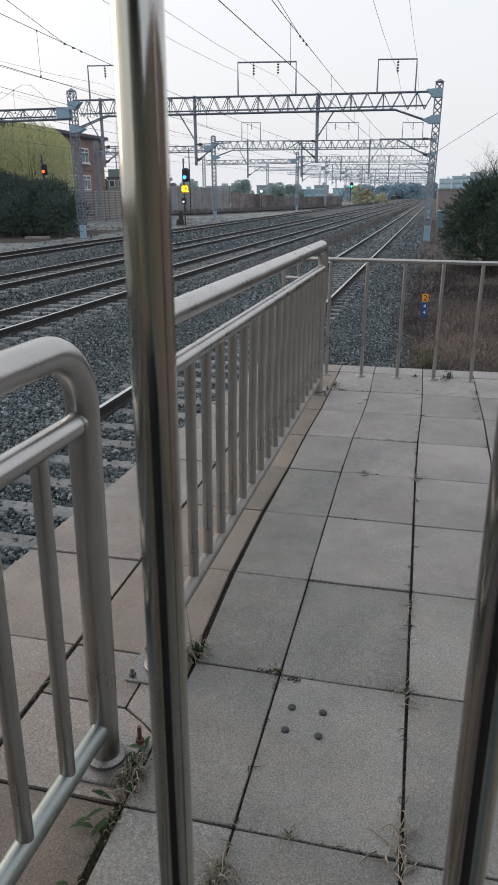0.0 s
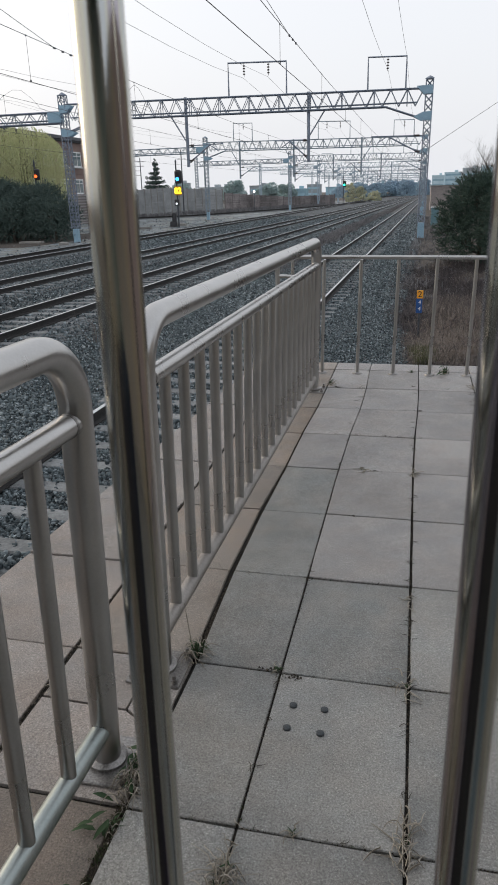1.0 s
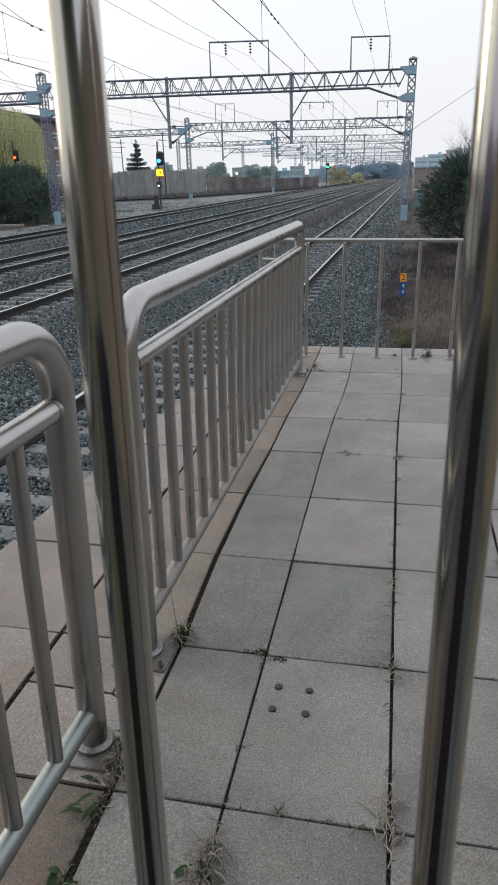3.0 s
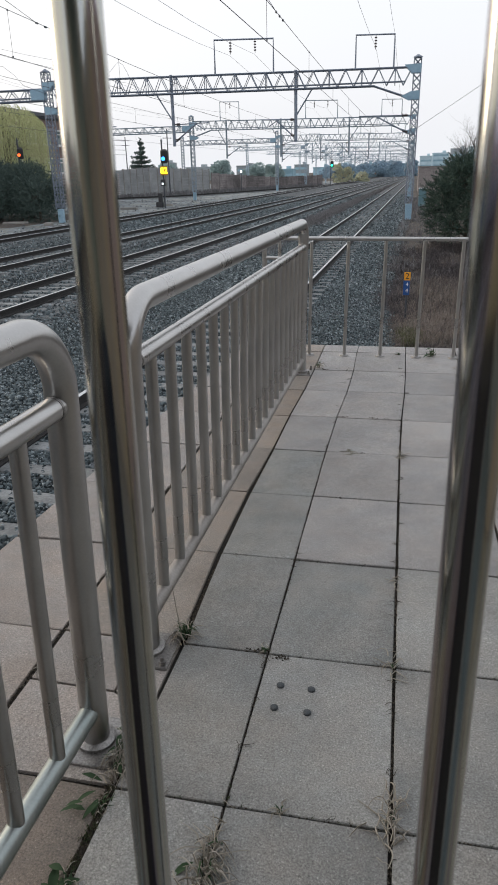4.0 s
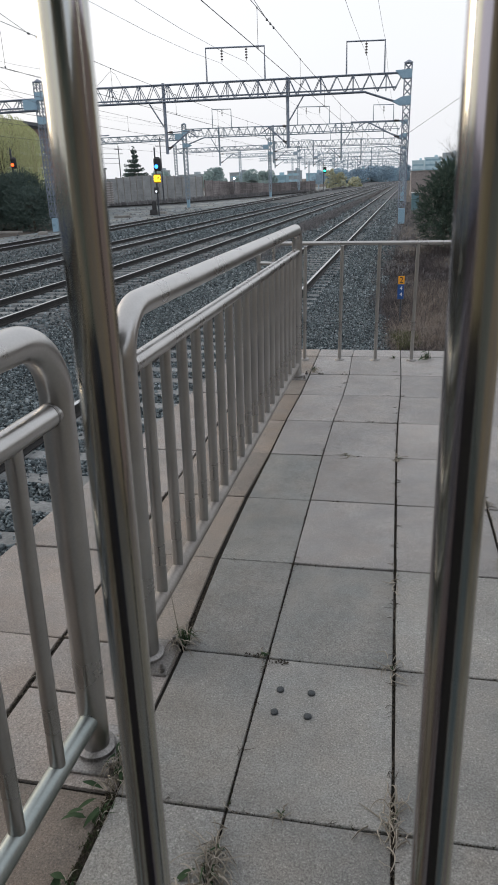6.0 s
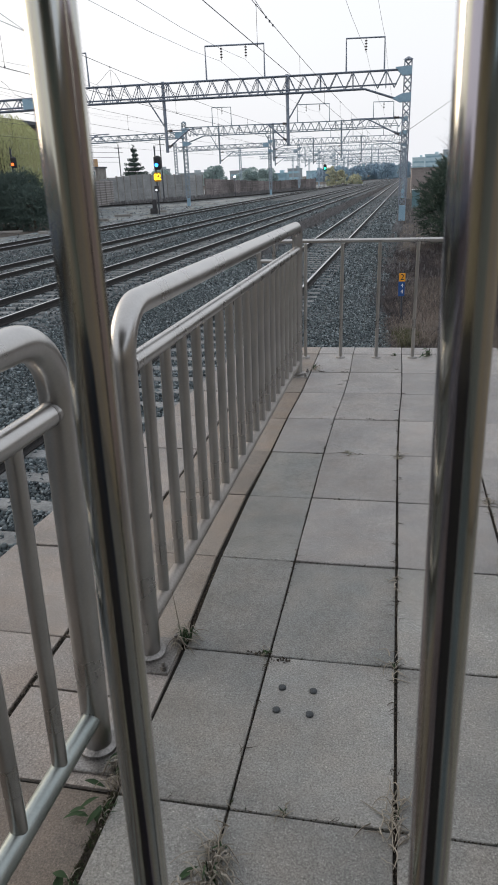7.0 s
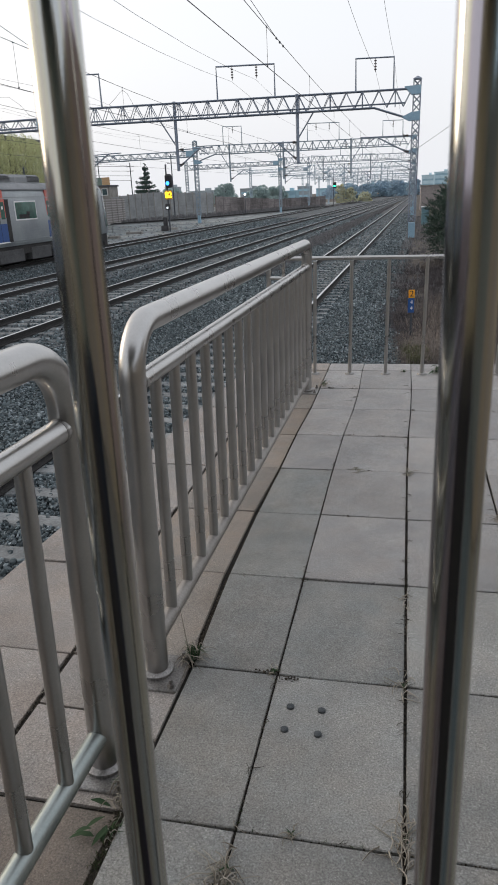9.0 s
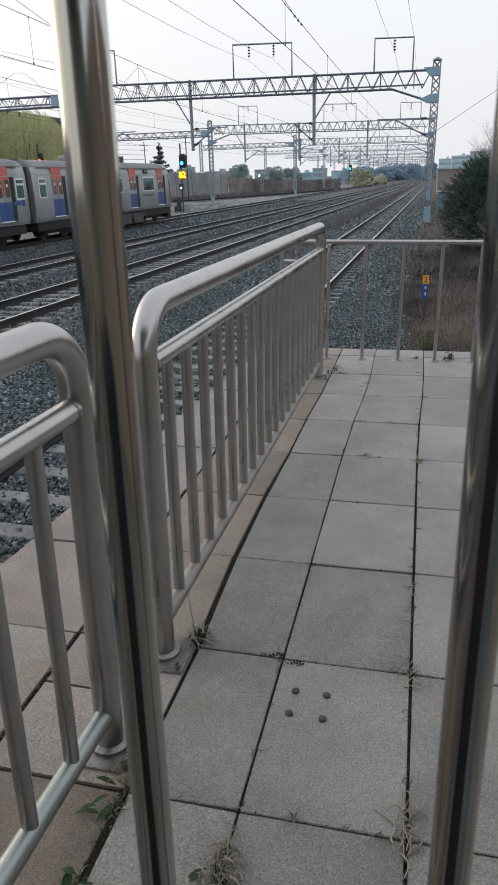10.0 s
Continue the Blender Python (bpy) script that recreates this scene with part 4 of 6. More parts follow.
        for k in range(7):
            part("marking", Mesh().box((1.511, front - 3.35 - 0.26 * k, 1.79), (0.012, 0.20, 0.12 + 0.05 * (k == 0))), TRAIN_MARK, car, "grey lettering bar", smooth=False)
    else:
        part("emblem", Mesh().box((1.511, front - 0.45, 1.86), (0.012, 0.26, 0.26), None, 0.003).box((1.511, front - 0.95, 1.86), (0.012, 0.62, 0.17)), TRAIN_BLUE, car, "blue emblem on the side", smooth=False)
    for a, b in ((6.0, 8.6), (8.75, 11.3)):
        unit = part("roof_unit", Mesh().box((0, front - (a + b) / 2, 3.90), (1.7, b - a, 0.42), None, 0.14), TRAIN_ROOF, car, "grey rooftop cooling unit", smooth=False)
        for k in range(5):
            part("vent_slat", Mesh().box((0.84, front - a - 0.75, 3.80 + 0.055 * k), (0.05, 1.1, 0.022)), TRAIN_DARK, unit, smooth=False)
    part("underframe", Mesh().box((0, front - length / 2, 0.72), (2.7, length - 0.5, 0.42)), TRAIN_DARK, car, smooth=False)
    # Dark sheets added so the space under the car stays dark.
    for x in (-1.02, 1.02):
        part("dark_sheet", Mesh().box((x, front - length / 2, 0.48), (0.05, length - 9.0, 0.5)), TRAIN_DARK, car, smooth=False)
    for d, w in ((5.6, 1.5), (7.7, 1.9), (10.4, 2.1), (12.7, 1.4)):
        part("equipment_box", Mesh().box((0.95, front - d, 0.47), (0.85, w, 0.56), None, 0.03), TRAIN_BOX, car, "grey underfloor equipment box", smooth=False)
    for d in (2.6, length - 2.6):
        y = front - d
        bog = part("bogie", Mesh().box((1.0, y, 0.46), (0.2, 2.9, 0.28)).box((-1.0, y, 0.46), (0.2, 2.9, 0.28)).box((0, y, 0.5), (2.0, 0.5, 0.3)), TRAIN_DARK, tr, "dark wheel bogie", smooth=False)
        for o in (-1.05, 1.05):
            for sx in (-0.78, 0.78):
                part("wheel", Mesh().tube([(sx - 0.06, y + o, 0.43), (sx + 0.06, y + o, 0.43)], 0.43, 20), TRAIN_DARK, bog)
    if cab:
        part("windscreen", Mesh().add([(x, nose - 0.14 * (z - 1.2) + 0.012, z) for x, z in ((-1.2, 2.05), (1.2, 2.05), (1.15, 3.1), (-1.15, 3.1))], [(0, 1, 2, 3)]), PANE, car, "dark cab windscreen", smooth=False)
        part("front_band", Mesh().box((0, nose + 0.005, 1.15), (2.4, 0.03, 0.35), None, 0.01), TRAIN_DARK, car, smooth=False)
        out = [(1.512, 0.47), (1.494, 0.30), (1.440, 0.06)]
        zs = (1.30, 2.1, 3.02)
        slope = lambda z: 0.13 * max(z - 1.2, 0)
        part("cab_window", Mesh().add([(x - 0.012 * k, nose - d - slope(z) * (1.25 - d), z) for k, z in enumerate(zs) for x, d in out], [(k * 3 + j, k * 3 + j + 1, k * 3 + j + 4, k * 3 + j + 3) for k in range(2) for j in range(2)]), PANE, car, "dark cab corner glazing", smooth=False)
        part("snow_plough", Mesh().box((0, nose - 0.25, 0.62), (2.6, 0.45, 0.78), None, 0.04), TRAIN_DARK, car, smooth=False)


train = thing("commuter_train", "silver commuter train with red and blue doors running on the track", "train")
for k in range(3):
    make_car(train, -18.53 * k, 17.98, k == 0)
    if k:
        part("gangway", Mesh().box((0, -18.53 * k + 0.27, 2.15), (2.5, 0.62, 2.5)), TRAIN_DARK, train, "dark gangway between cars", smooth=False)


# ---- foliage ----
def leaf_cloud(clumps, count, size, rnd, lean=0.0, slim=0.4, hang=0.0):
    """Many small leaves in clumps (centre, radii)."""
    m = Mesh()
    vols = [c[1][0] * c[1][1] * c[1][2] for c in clumps]
    for c, s in rnd.choices(clumps, vols, k=count):
        while True:
            p = Vector((rnd.uniform(-1, 1), rnd.uniform(-1, 1), rnd.uniform(-1, 1)))
            if 0.15 < p.length < 1:
                break
        p = p.normalized() * p.length ** 0.5
        q = Vector(c) + Vector((p.x * s[0], p.y * s[1], p.z * s[2]))
        d = (p + Vector((rnd.gauss(0, 0.6), rnd.gauss(0, 0.6), rnd.gauss(lean, 0.5)))).normalized()
        if hang:
            d = Vector((rnd.gauss(0, 0.12), rnd.gauss(0, 0.12), -1)).normalized()
        w = d.cross(Vector((rnd.gauss(0, 1), rnd.gauss(0, 1), rnd.gauss(0, 1)))).normalized()
        n = d.cross(w)
        k = size * rnd.uniform(0.6, 1.4)
        a, b = d * k * (1 + hang), w * k * slim
        m.add([q - a * 0.5, q + b + n * k * 0.12, q + a * 0.6, q - b + n * k * 0.12], [(0, 1, 2, 3)])
    return m


def branch(m, p, d, length, r, rnd, depth):
    q = Vector(p)
    d = Vector(d).normalized()
    pts, rs = [q.copy()], [r]
    for k in range(4):
        d = (d + Vector((rnd.gauss(0, 0.14), rnd.gauss(0, 0.14), rnd.gauss(0.03, 0.1)))).normalized()
        q = q + d * length / 4
        pts.append(q.copy())
        rs.append(r * (1 - 0.17 * (k + 1)))
    m.tube(pts, rs, 5, False)
    if depth:
        for k in range(1, 5):
            for _ in range(2 if k > 1 else 1):
                side = Vector((rnd.gauss(0, 1), rnd.gauss(0, 1), rnd.gauss(0.4, 0.5))).normalized()
                branch(m, pts[k], d * 0.6 + side * 0.8, length * rnd.uniform(0.45, 0.7), rs[k] * 0.6, rnd, depth - 1)


def make_tree(name, label, x, y, z, height, trunk_r, clumps, count, size, leaf, seed, lean=0.0, slim=0.4, hang=0.0, group=""):
    rnd = random.Random(seed)
    g = thing(name, label, "tree", pose(x, y, z), group)
    wood = Mesh().tube([(0, 0, -0.1), (0.03, 0.02, height * 0.35), (0.0, 0.05, height * 0.8)], [trunk_r, trunk_r * 0.8, trunk_r * 0.3], 8)
    for k in range(7):
        a = rnd.uniform(0, 6.28)
        h = height * rnd.uniform(0.25, 0.7)
        branch(wood, (0, 0, h), (math.cos(a), math.sin(a), 0.6), height * 0.3, trunk_r * 0.4, rnd, 1)
    part("trunk", wood, BARK, g)
    part("crown", leaf_cloud(clumps, count, size, rnd, lean, slim, hang), leaf, g)
    return g


def clump_ring(rx, ry, z0, z1, n, r, rnd):
    out = []
    for k in range(n):
        a, q = rnd.uniform(0, 6.28), rnd.random() ** 0.5
        h = rnd.random()
        f = 1 - 0.55 * h * h
        out.append(((rx * q * f * math.cos(a), ry * q * f * math.sin(a), z0 + (z1 - z0) * h), (r * rnd.uniform(0.6, 1.2), r * rnd.uniform(0.6, 1.2), r * rnd.uniform(0.45, 0.9))))
    return out


def dome(h, foot):
    """Half width of a bushy crown at a height between 0 and 1; foot: its share at the ground."""
    return max(1 - h ** 5, 0.02) ** 0.5 * (foot + (1 - foot) * min(h * 2.4, 1))


def shoots(w, z0, z1, count, length, rnd, rise, thick, lumps, lump_r, foot, needles=15):
    """A crown of rounded lumps, each covered with shoots that are brushes of thin needles."""
    m = Mesh()
    heads = []
    for k in range(lumps):
        a, h = 2.4 * k + rnd.uniform(-0.5, 0.5), ((k + rnd.random()) / lumps) ** 0.72
        r = lump_r * rnd.uniform(0.65, 1.25)
        f = max(w * dome(h, foot) - 0.55 * r, 0.0) * rnd.uniform(0.78, 1.14)
        heads.append((Vector((f * math.cos(a), f * math.sin(a), z0 + (z1 - z0 - 0.5 * r) * h)), r, Vector((math.cos(a) * (1 - h), math.sin(a) * (1 - h), 0.25 + rise * h))))
    for c, r, out in rnd.choices(heads, [q[1] ** 2 for q in heads], k=count):
        n = Vector((rnd.gauss(0, 1), rnd.gauss(0, 1), rnd.gauss(0.25, 0.8))).normalized()
        p = c + Vector((n.x * r, n.y * r, n.z * r * 0.62)) * (1 - 0.5 * rnd.random() ** 2)
        d = (n * 0.95 + out * 0.6 + Vector((rnd.gauss(0, 0.2), rnd.gauss(0, 0.2), rnd.gauss(rise * 0.4, 0.2)))).normalized()
        L = length * rnd.uniform(0.6, 1.3)
        for k in range(needles):
            u = rnd.random()
            side = d.cross(Vector((rnd.gauss(0, 1), rnd.gauss(0, 1), rnd.gauss(0, 1)))).normalized()
            b = p + d * L * u
            e = b + (d * 0.8 + side * 0.7) * L * 0.42 * (1.15 - 0.6 * u)
            wd = d.cross(side) * thick * rnd.uniform(0.7, 1.3)
            m.add([b - wd, b + wd, e], [(0, 1, 2)])
    return m


def make_shrub(name, label, x, y, h, w, count, length, leaf, rise, thick, lumps, lump_r, foot, seed, group):
    rnd = random.Random(seed)
    g = thing(name, label, "tree", pose(x, y, -1.4), group)
    wood = Mesh().tube([(0, 0, -0.1), (0.03, 0.02, h * 0.4), (0.0, 0.05, h * 0.85)], [0.10, 0.08, 0.02], 8)
    for k in range(12):
        a, z = rnd.uniform(0, 6.28), h * rnd.uniform(0.12, 0.7)
        branch(wood, (0, 0, z), (math.cos(a), math.sin(a), 0.3), w * 0.6, 0.035, rnd, 1)
    part("trunk", wood, BARK, g)
    part("crown", shoots(w, 0.25, h - length * 0.4, count, length, rnd, rise, thick, lumps, lump_r, foot), leaf, g)
    return g


def make_willow(x, y, h, w, strands, seed):
    """Thin leafy strands that arch over from the limbs and hang almost to the ground."""
    rnd = random.Random(seed)
    g = thing("willow_tree", "weeping willow with fresh yellow-green leaves", "tree", pose(x, y, -1.4), "willows")
    wood = Mesh().tube([(0, 0, -0.1), (0.05, 0.02, h * 0.3), (0.0, 0.05, h * 0.62)], [0.27, 0.22, 0.10], 8)
    for k in range(11):
        a = rnd.uniform(0, 6.28)
        branch(wood, (0, 0, h * rnd.uniform(0.3, 0.6)), (math.cos(a), math.sin(a), 1.0), h * 0.3, 0.08, rnd, 1)
    part("trunk", wood, BARK, g)
    m = Mesh()
    for _ in range(strands):
        a, q = rnd.uniform(0, 6.28), rnd.random() ** 0.5
        top = h * (1.0 - 0.20 * q ** 3) * (1 - 0.10 * rnd.random() ** 2) * (0.93 + 0.07 * noise.noise((1.3 * q * math.cos(a), 1.3 * q * math.sin(a), seed)))
        start = Vector((w * q * math.cos(a), w * q * math.sin(a), top - 0.35))
        fall = min(h * (0.36 + 0.40 * q) * rnd.uniform(0.55, 1.25), top - 1.1)
        lean = Vector((math.cos(a), math.sin(a), 0)) * rnd.uniform(0.15, 0.45) + Vector((rnd.gauss(0, 0.1), rnd.gauss(0, 0.1), 0))
        n = int(fall / 0.14)
        for k in range(n):
            u = k / n
            arch = 0.35 * math.sin(min(u * 5, 1) * 1.57) * (1 - 0.9 * u)
            p = start + lean * min(u * 3.0, 1.0) + Vector((rnd.gauss(0, 0.02), rnd.gauss(0, 0.02), arch - fall * u ** 1.15))
            d = Vector((rnd.gauss(0, 0.3), rnd.gauss(0, 0.3), -1)).normalized()
            s = d.cross(Vector((rnd.gauss(0, 1), rnd.gauss(0, 1), 0.1))).normalized() * rnd.uniform(0.012, 0.022)
            m.add([p, p + d * 0.09 + s, p + d * rnd.uniform(0.18, 0.28), p + d * 0.09 - s], [(0, 1, 2, 3)])
    part("crown", m, WILLOW, g)


for k, (x, y, h, w) in enumerate(((-25.0, 45.4, 3.1, 1.65), (-27.5, 47.4, 4.0, 1.9), (-30.2, 49.2, 4.3, 2.3), (-32.7, 50.3, 4.85, 2.3), (-35.2, 51.5, 5.1, 2.5), (-37.6, 52.9, 5.1, 2.4), (-28.6, 51.2, 4.2, 2.1), (-31.5, 46.9, 3.6, 1.9), (-28.4, 45.6, 3.2, 1.6), (-34.8, 47.9, 4.0, 2.2))):
    make_shrub("conifer_shrub", "dark green dense conifer shrub beside the tracks", x, y, h, w, int(260 * w * h), 0.40, NEEDLE, 0.05, 0.015, 24, 0.80, 0.85, 20 + k, "trackside conifers")
for k, (x, y, h, w, n) in enumerate(((2.18, 25.5, 3.4, 1.4, 2000), (3.6, 23.2, 3.5, 1.5, 2000), (3.1, 30.0, 3.45, 1.6, 1000), (5.3, 25.0, 4.3, 2.2, 1900), (5.6, 31.5, 4.7, 2.4, 1400))):
    make_shrub("pine_shrub", "bushy dark green pine beside the embankment", x, y, h, w, int(n * 1.5), 0.27, NEEDLE_LIGHT, 0.25, 0.011, 40, 0.46, 0.55, 40 + k, "embankment pines")
make_willow(-35.6, 60.4, 10.3, 3.9, 1250, 4)
make_willow(-37.9, 56.6, 7.6, 2.3, 480, 9)


def make_conifer(x, y, z, h, w, seed):
    rnd = random.Random(seed)
    g = thing("fir_tree", "dark green pointed fir tree", "tree", pose(x, y, z))
    part("trunk", Mesh().tube([(0, 0, 0), (0, 0, h)], [0.22, 0.03], 8), BARK, g)
    cl = []
    for tier in range(11):
        u = tier / 11
        for k in range(int(13 - 9 * u)):
            a = rnd.uniform(0, 6.28)
            reach = w * (1.04 - u) * rnd.uniform(0.7, 1.12)
            for q in (0.25, 0.5, 0.75, 1.0):
                r = reach * q
                cl.append(((r * math.cos(a), r * math.sin(a), 0.8 + (h - 1.1) * u - 0.10 * r + 0.22 * q * q), (0.52 * (1.35 - 0.5 * q) * (1.1 - 0.75 * u), 0.52 * (1.35 - 0.5 * q) * (1.1 - 0.75 * u), 0.30)))
    cl.append(((0, 0, h - 0.5), (0.2, 0.2, 0.6)))
    part("crown", leaf_cloud(cl, 22000, 0.27, rnd, -0.2, 0.3), NEEDLE, g)


make_conifer(-48.0, 130, -1.4, 9.5, 4.1, 3)

bare = thing("bare_tree", "leafless deciduous tree behind the pines", "tree", pose(4.6, 46, -1.3))
bm_bare = Mesh()
rb = random.Random(11)
bm_bare.tube([(0, 0, 0), (0.1, 0, 1.6), (0.1, 0.1, 3.0)], [0.13, 0.11, 0.09], 7)
for k in range(9):
    a = k * 0.7
    branch(bm_bare, (0.1, 0.05, 1.5 + 0.18 * k), (math.cos(a), math.sin(a), 1.1), 1.8, 0.085, rb, 3)
part("trunk", bm_bare, BARK, bare)


# ---- buildings and barriers ----
def frame_ring(y, z, w, h, t):
    """A rectangular window frame standing on the wall plane, as one closed ring."""
    v = [(x, y + sy * (w / 2 - c), z + sz * (h / 2 - c)) for x in (-0.02, 0.12) for c in (0, t) for sy, sz in ((-1, -1), (1, -1), (1, 1), (-1, 1))]
    f = []
    for k in range(4):
        n = (k + 1) % 4
        f += [(8 + k, 8 + n, 12 + n, 12 + k), (k, 4 + k, 4 + n, n), (k, n, 8 + n, 8 + k), (4 + k, 12 + k, 12 + n, 4 + n)]
    return Mesh().add(v, f)


def make_building():
    """Two storeys of brick; origin at the corner by the tracks."""
    g = thing("brick_building", "red brick two-storey building with white window frames", "building", pose(-39.9, 86.2, -1.4))
    part("wall", Mesh().box((-8, -22, 4.6), (16, 44, 9.2)), BRICK, g, smooth=False)
    part("roof", Mesh().box((-8, -22, 9.48), (17.2, 45.2, 0.36), None, 0.05).box((-8, -22, 9.22), (16.5, 44.5, 0.22)), ROOF, g, "dark flat roof with a projecting eave", smooth=False)
    part("string_course", Mesh().box((0.02, -22, 5.75), (0.12, 44, 0.16)), BRICK, g, smooth=False)
    for z in (4.28, 7.30):
        for k in range(11):
            y = -5.45 - 3.55 * k
            w = part("window", frame_ring(y, z, 2.1, 1.66, 0.13), WHITE_FRAME, g, "white framed window", smooth=False)
            part("pane", Mesh().box((0.055, y, z), (0.08, 1.82, 1.38)), PANE, w, smooth=False)
            part("mullion", Mesh().box((0.075, y, z), (0.10, 0.10, 1.40)), WHITE_FRAME, w, smooth=False)
            part("transom", Mesh().box((0.070, y, z + 0.34), (0.10, 1.84, 0.08)), WHITE_FRAME, w, smooth=False)
            part("sill", Mesh().box((0.10, y, z - 0.90), (0.30, 2.3, 0.12)), WHITE_FRAME, w, smooth=False)


def make_slat_wall(a, b, h):
    """Long low wall of horizontal slats between posts."""
    a, b = Vector(a), Vector(b)
    g = thing("slatted_wall", "brown-grey slatted wall along the foot of the building", "wall", pose(a.x, a.y, -1.5, 0, 0, math.degrees(math.atan2(b.y - a.y, b.x - a.x))))
    n = (b - a).length
    part("panel", Mesh().box((n / 2, 0.06, h / 2), (n, 0.08, h)), SLAT_WALL, g, smooth=False)
    for k in range(11):
        part("slat", Mesh().box((n / 2, -0.03, 0.28 + 0.31 * k), (n, 0.08, 0.13)), SLAT_PALE, g, smooth=False)
    for k in range(int(n / 3) + 1):
        part("post", Mesh().box((3 * k + 0.1, -0.03, h / 2 + 0.02), (0.16, 0.14, h + 0.04)), CONCRETE, g, smooth=False)


make_slat_wall((-39.3, 62.0), (-38.7, 84.0), 3.5)
make_slat_wall((-38.7, 84.1), (-40.9, 100.5), 3.5)
make_building()


def make_barrier(name, label, pts, tops, panel_mat, post_mat, pitch):
    """A barrier of panels between posts along points in plan."""
    g = thing(name, label, "wall")
    for (a, b), (za, zb) in zip(zip(pts, pts[1:]), zip(tops, tops[1:])):
        a, b = Vector((*a, 0)), Vector((*b, 0))
        L = (b - a).length
        n = max(int(round(L / pitch)), 1)
        ang = math.atan2(b.y - a.y, b.x - a.x)
        rot = Matrix.Rotation(ang, 3, "Z")
        for k in range(n):
            c = a + (b - a) * ((k + 0.5) / n)
            zt = za + (zb - za) * (k + 0.5) / n
            h = (zt + 1.5)
            pn = part("panel", Mesh().box((c.x, c.y, -1.5 + h / 2), (L / n - 0.1, 0.12, h), rot), panel_mat, g, smooth=False)
            m = 8
            for r in range(1, m):
                part("batten", Mesh().box((c.x, c.y, -1.5 + h * r / m), (L / n - 0.12, 0.22, 0.07), rot), panel_mat, pn, smooth=False)
        for k in range(n + 1):
            c = a + (b - a) * (k / n)
            zt = za + (zb - za) * k / n
            part("post", Mesh().box((c.x, c.y, -1.5 + (zt + 1.6) / 2), (0.16, 0.22, zt + 1.62), rot), post_mat, g, smooth=False)
    return g


make_barrier("noise_barrier", "grey panelled noise barrier wall with upright posts", [(-43.2, 101.2), (-41.6, 104), (-40.4, 112), (-37, 118.5), (-33.9, 125)], [2.2, 2.5, 2.8, 2.55, 2.3], WALL_PANEL, CONCRETE, 2.0)
make_barrier("brown_barrier", "rust brown weathered barrier wall along the line", [(-33.7, 126), (-30, 138), (-26.3, 150), (-22.5, 162), (-19.2, 172)], [1.75, 1.2, 0.7, 0.75, 0.8], WALL_BROWN, WALL_BROWN, 2.4)

hut = thing("gatehouse", "small dark upstairs hut behind the barrier", "building", pose(-44.9, 103, -1.4))
part("wall", Mesh().box((0, 0, 2.6), (3.0, 3.2, 5.2)), CONCRETE, hut, smooth=False)
part("roof", Mesh().box((0, 0, 5.3), (3.3, 3.6, 0.22), None, 0.03), ROOF, hut, smooth=False)
part("sign_board", Mesh().box((-0.55, -1.3, 5.95), (1.7, 0.12, 1.05), None, 0.02), SIGN_GREEN, hut, "faded green rooftop board", smooth=False)
part("sign_board", Mesh().box((0.95, -1.3, 5.95), (1.2, 0.12, 1.05), None, 0.02), SIGN_TAN, hut, "faded orange rooftop board", smooth=False)
for x in (-0.75, 0.75):
    w = part("window", Mesh().box((x, -1.62, 4.45), (0.9, 0.08, 1.0)), WHITE_FRAME, hut, "white framed window", smooth=False)
    part("pane", Mesh().box((x, -1.67, 4.45), (0.72, 0.04, 0.82)), PANE, w, smooth=False)

# ---- signals and signs ----
def make_signal(x, y, z, head_z, lamp, label, top=None, digits=False, k=1.0):
    g = thing("railway_signal", label, "signal", pose(x, y, z))
    top = top or head_z + 0.9
    part("post", Mesh().tube([(0, 0.1, 0), (0, 0.1, top)], 0.07, 10).tube([(0, 0.1, top), (0, 0.1, top + 0.25)], [0.1, 0.01], 8), DARK_STEEL, g)
    hd = Mesh().tube([(0.22, 0.0, head_z - 0.22 - 0.40 * k), (0.22, 0.0, head_z - 0.22 - 0.28 * k), (0.22, 0.0, head_z - 0.22 + 0.67 * k), (0.22, 0.0, head_z - 0.22 + 0.82 * k)], [0.26 * k, 0.34 * k, 0.34 * k, 0.2 * k], 14)
    head = part("signal_head", hd, BLACK, g, "black rounded signal head")
    part("lens", Mesh().tube([(0.22, -0.36 * k, head_z - 0.22), (0.22, -0.31 * k, head_z - 0.22)], 0.17 * k, 16), lamp, head, "glowing signal lens")
    part("visor", Mesh().tube([(0.22, -0.5 * k, head_z - 0.22 + 0.24 * k), (0.22, -0.3 * k, head_z - 0.22 + 0.24 * k)], 0.06, 8), BLACK, head)
    if digits:
        pn = part("number_panel", Mesh().box((0.2, -0.2, head_z - 1.25), (0.66, 0.12, 0.8), None, 0.02), PANEL_AMBER, g, "amber lit number panel")
        for txt, px in (("8", 0.04), ("2", 0.37)):
            cu = bpy.data.curves.new("digit", "FONT")
            cu.body, cu.size, cu.align_x, cu.align_y = txt, 0.74, "CENTER", "CENTER"
            cu.extrude, cu.offset = 0.01, 0.02
            o = new("digit", cu)
            o.parent = pn
            o.matrix_basis = pose(px, -0.275, head_z - 1.27, 90, 0, 0)
            cu.materials.append(LAMP_YELLOW)
        part("marker_box", Mesh().box((0.0, -0.1, head_z - 2.3), (0.42, 0.3, 0.55), None, 0.04), BLACK, g)
        part("marker_lens", Mesh().tube([(0.0, -0.28, head_z - 2.4), (0.0, -0.25, head_z - 2.4)], 0.10, 12), LAMP_DIM, g)
        part("low_box", Mesh().box((-0.35, -0.1, 0.95), (0.4, 0.35, 0.8), None, 0.08).box((-0.45, -0.1, 0.35), (0.7, 0.4, 0.5), None, 0.08), BLACK, g)
    return g


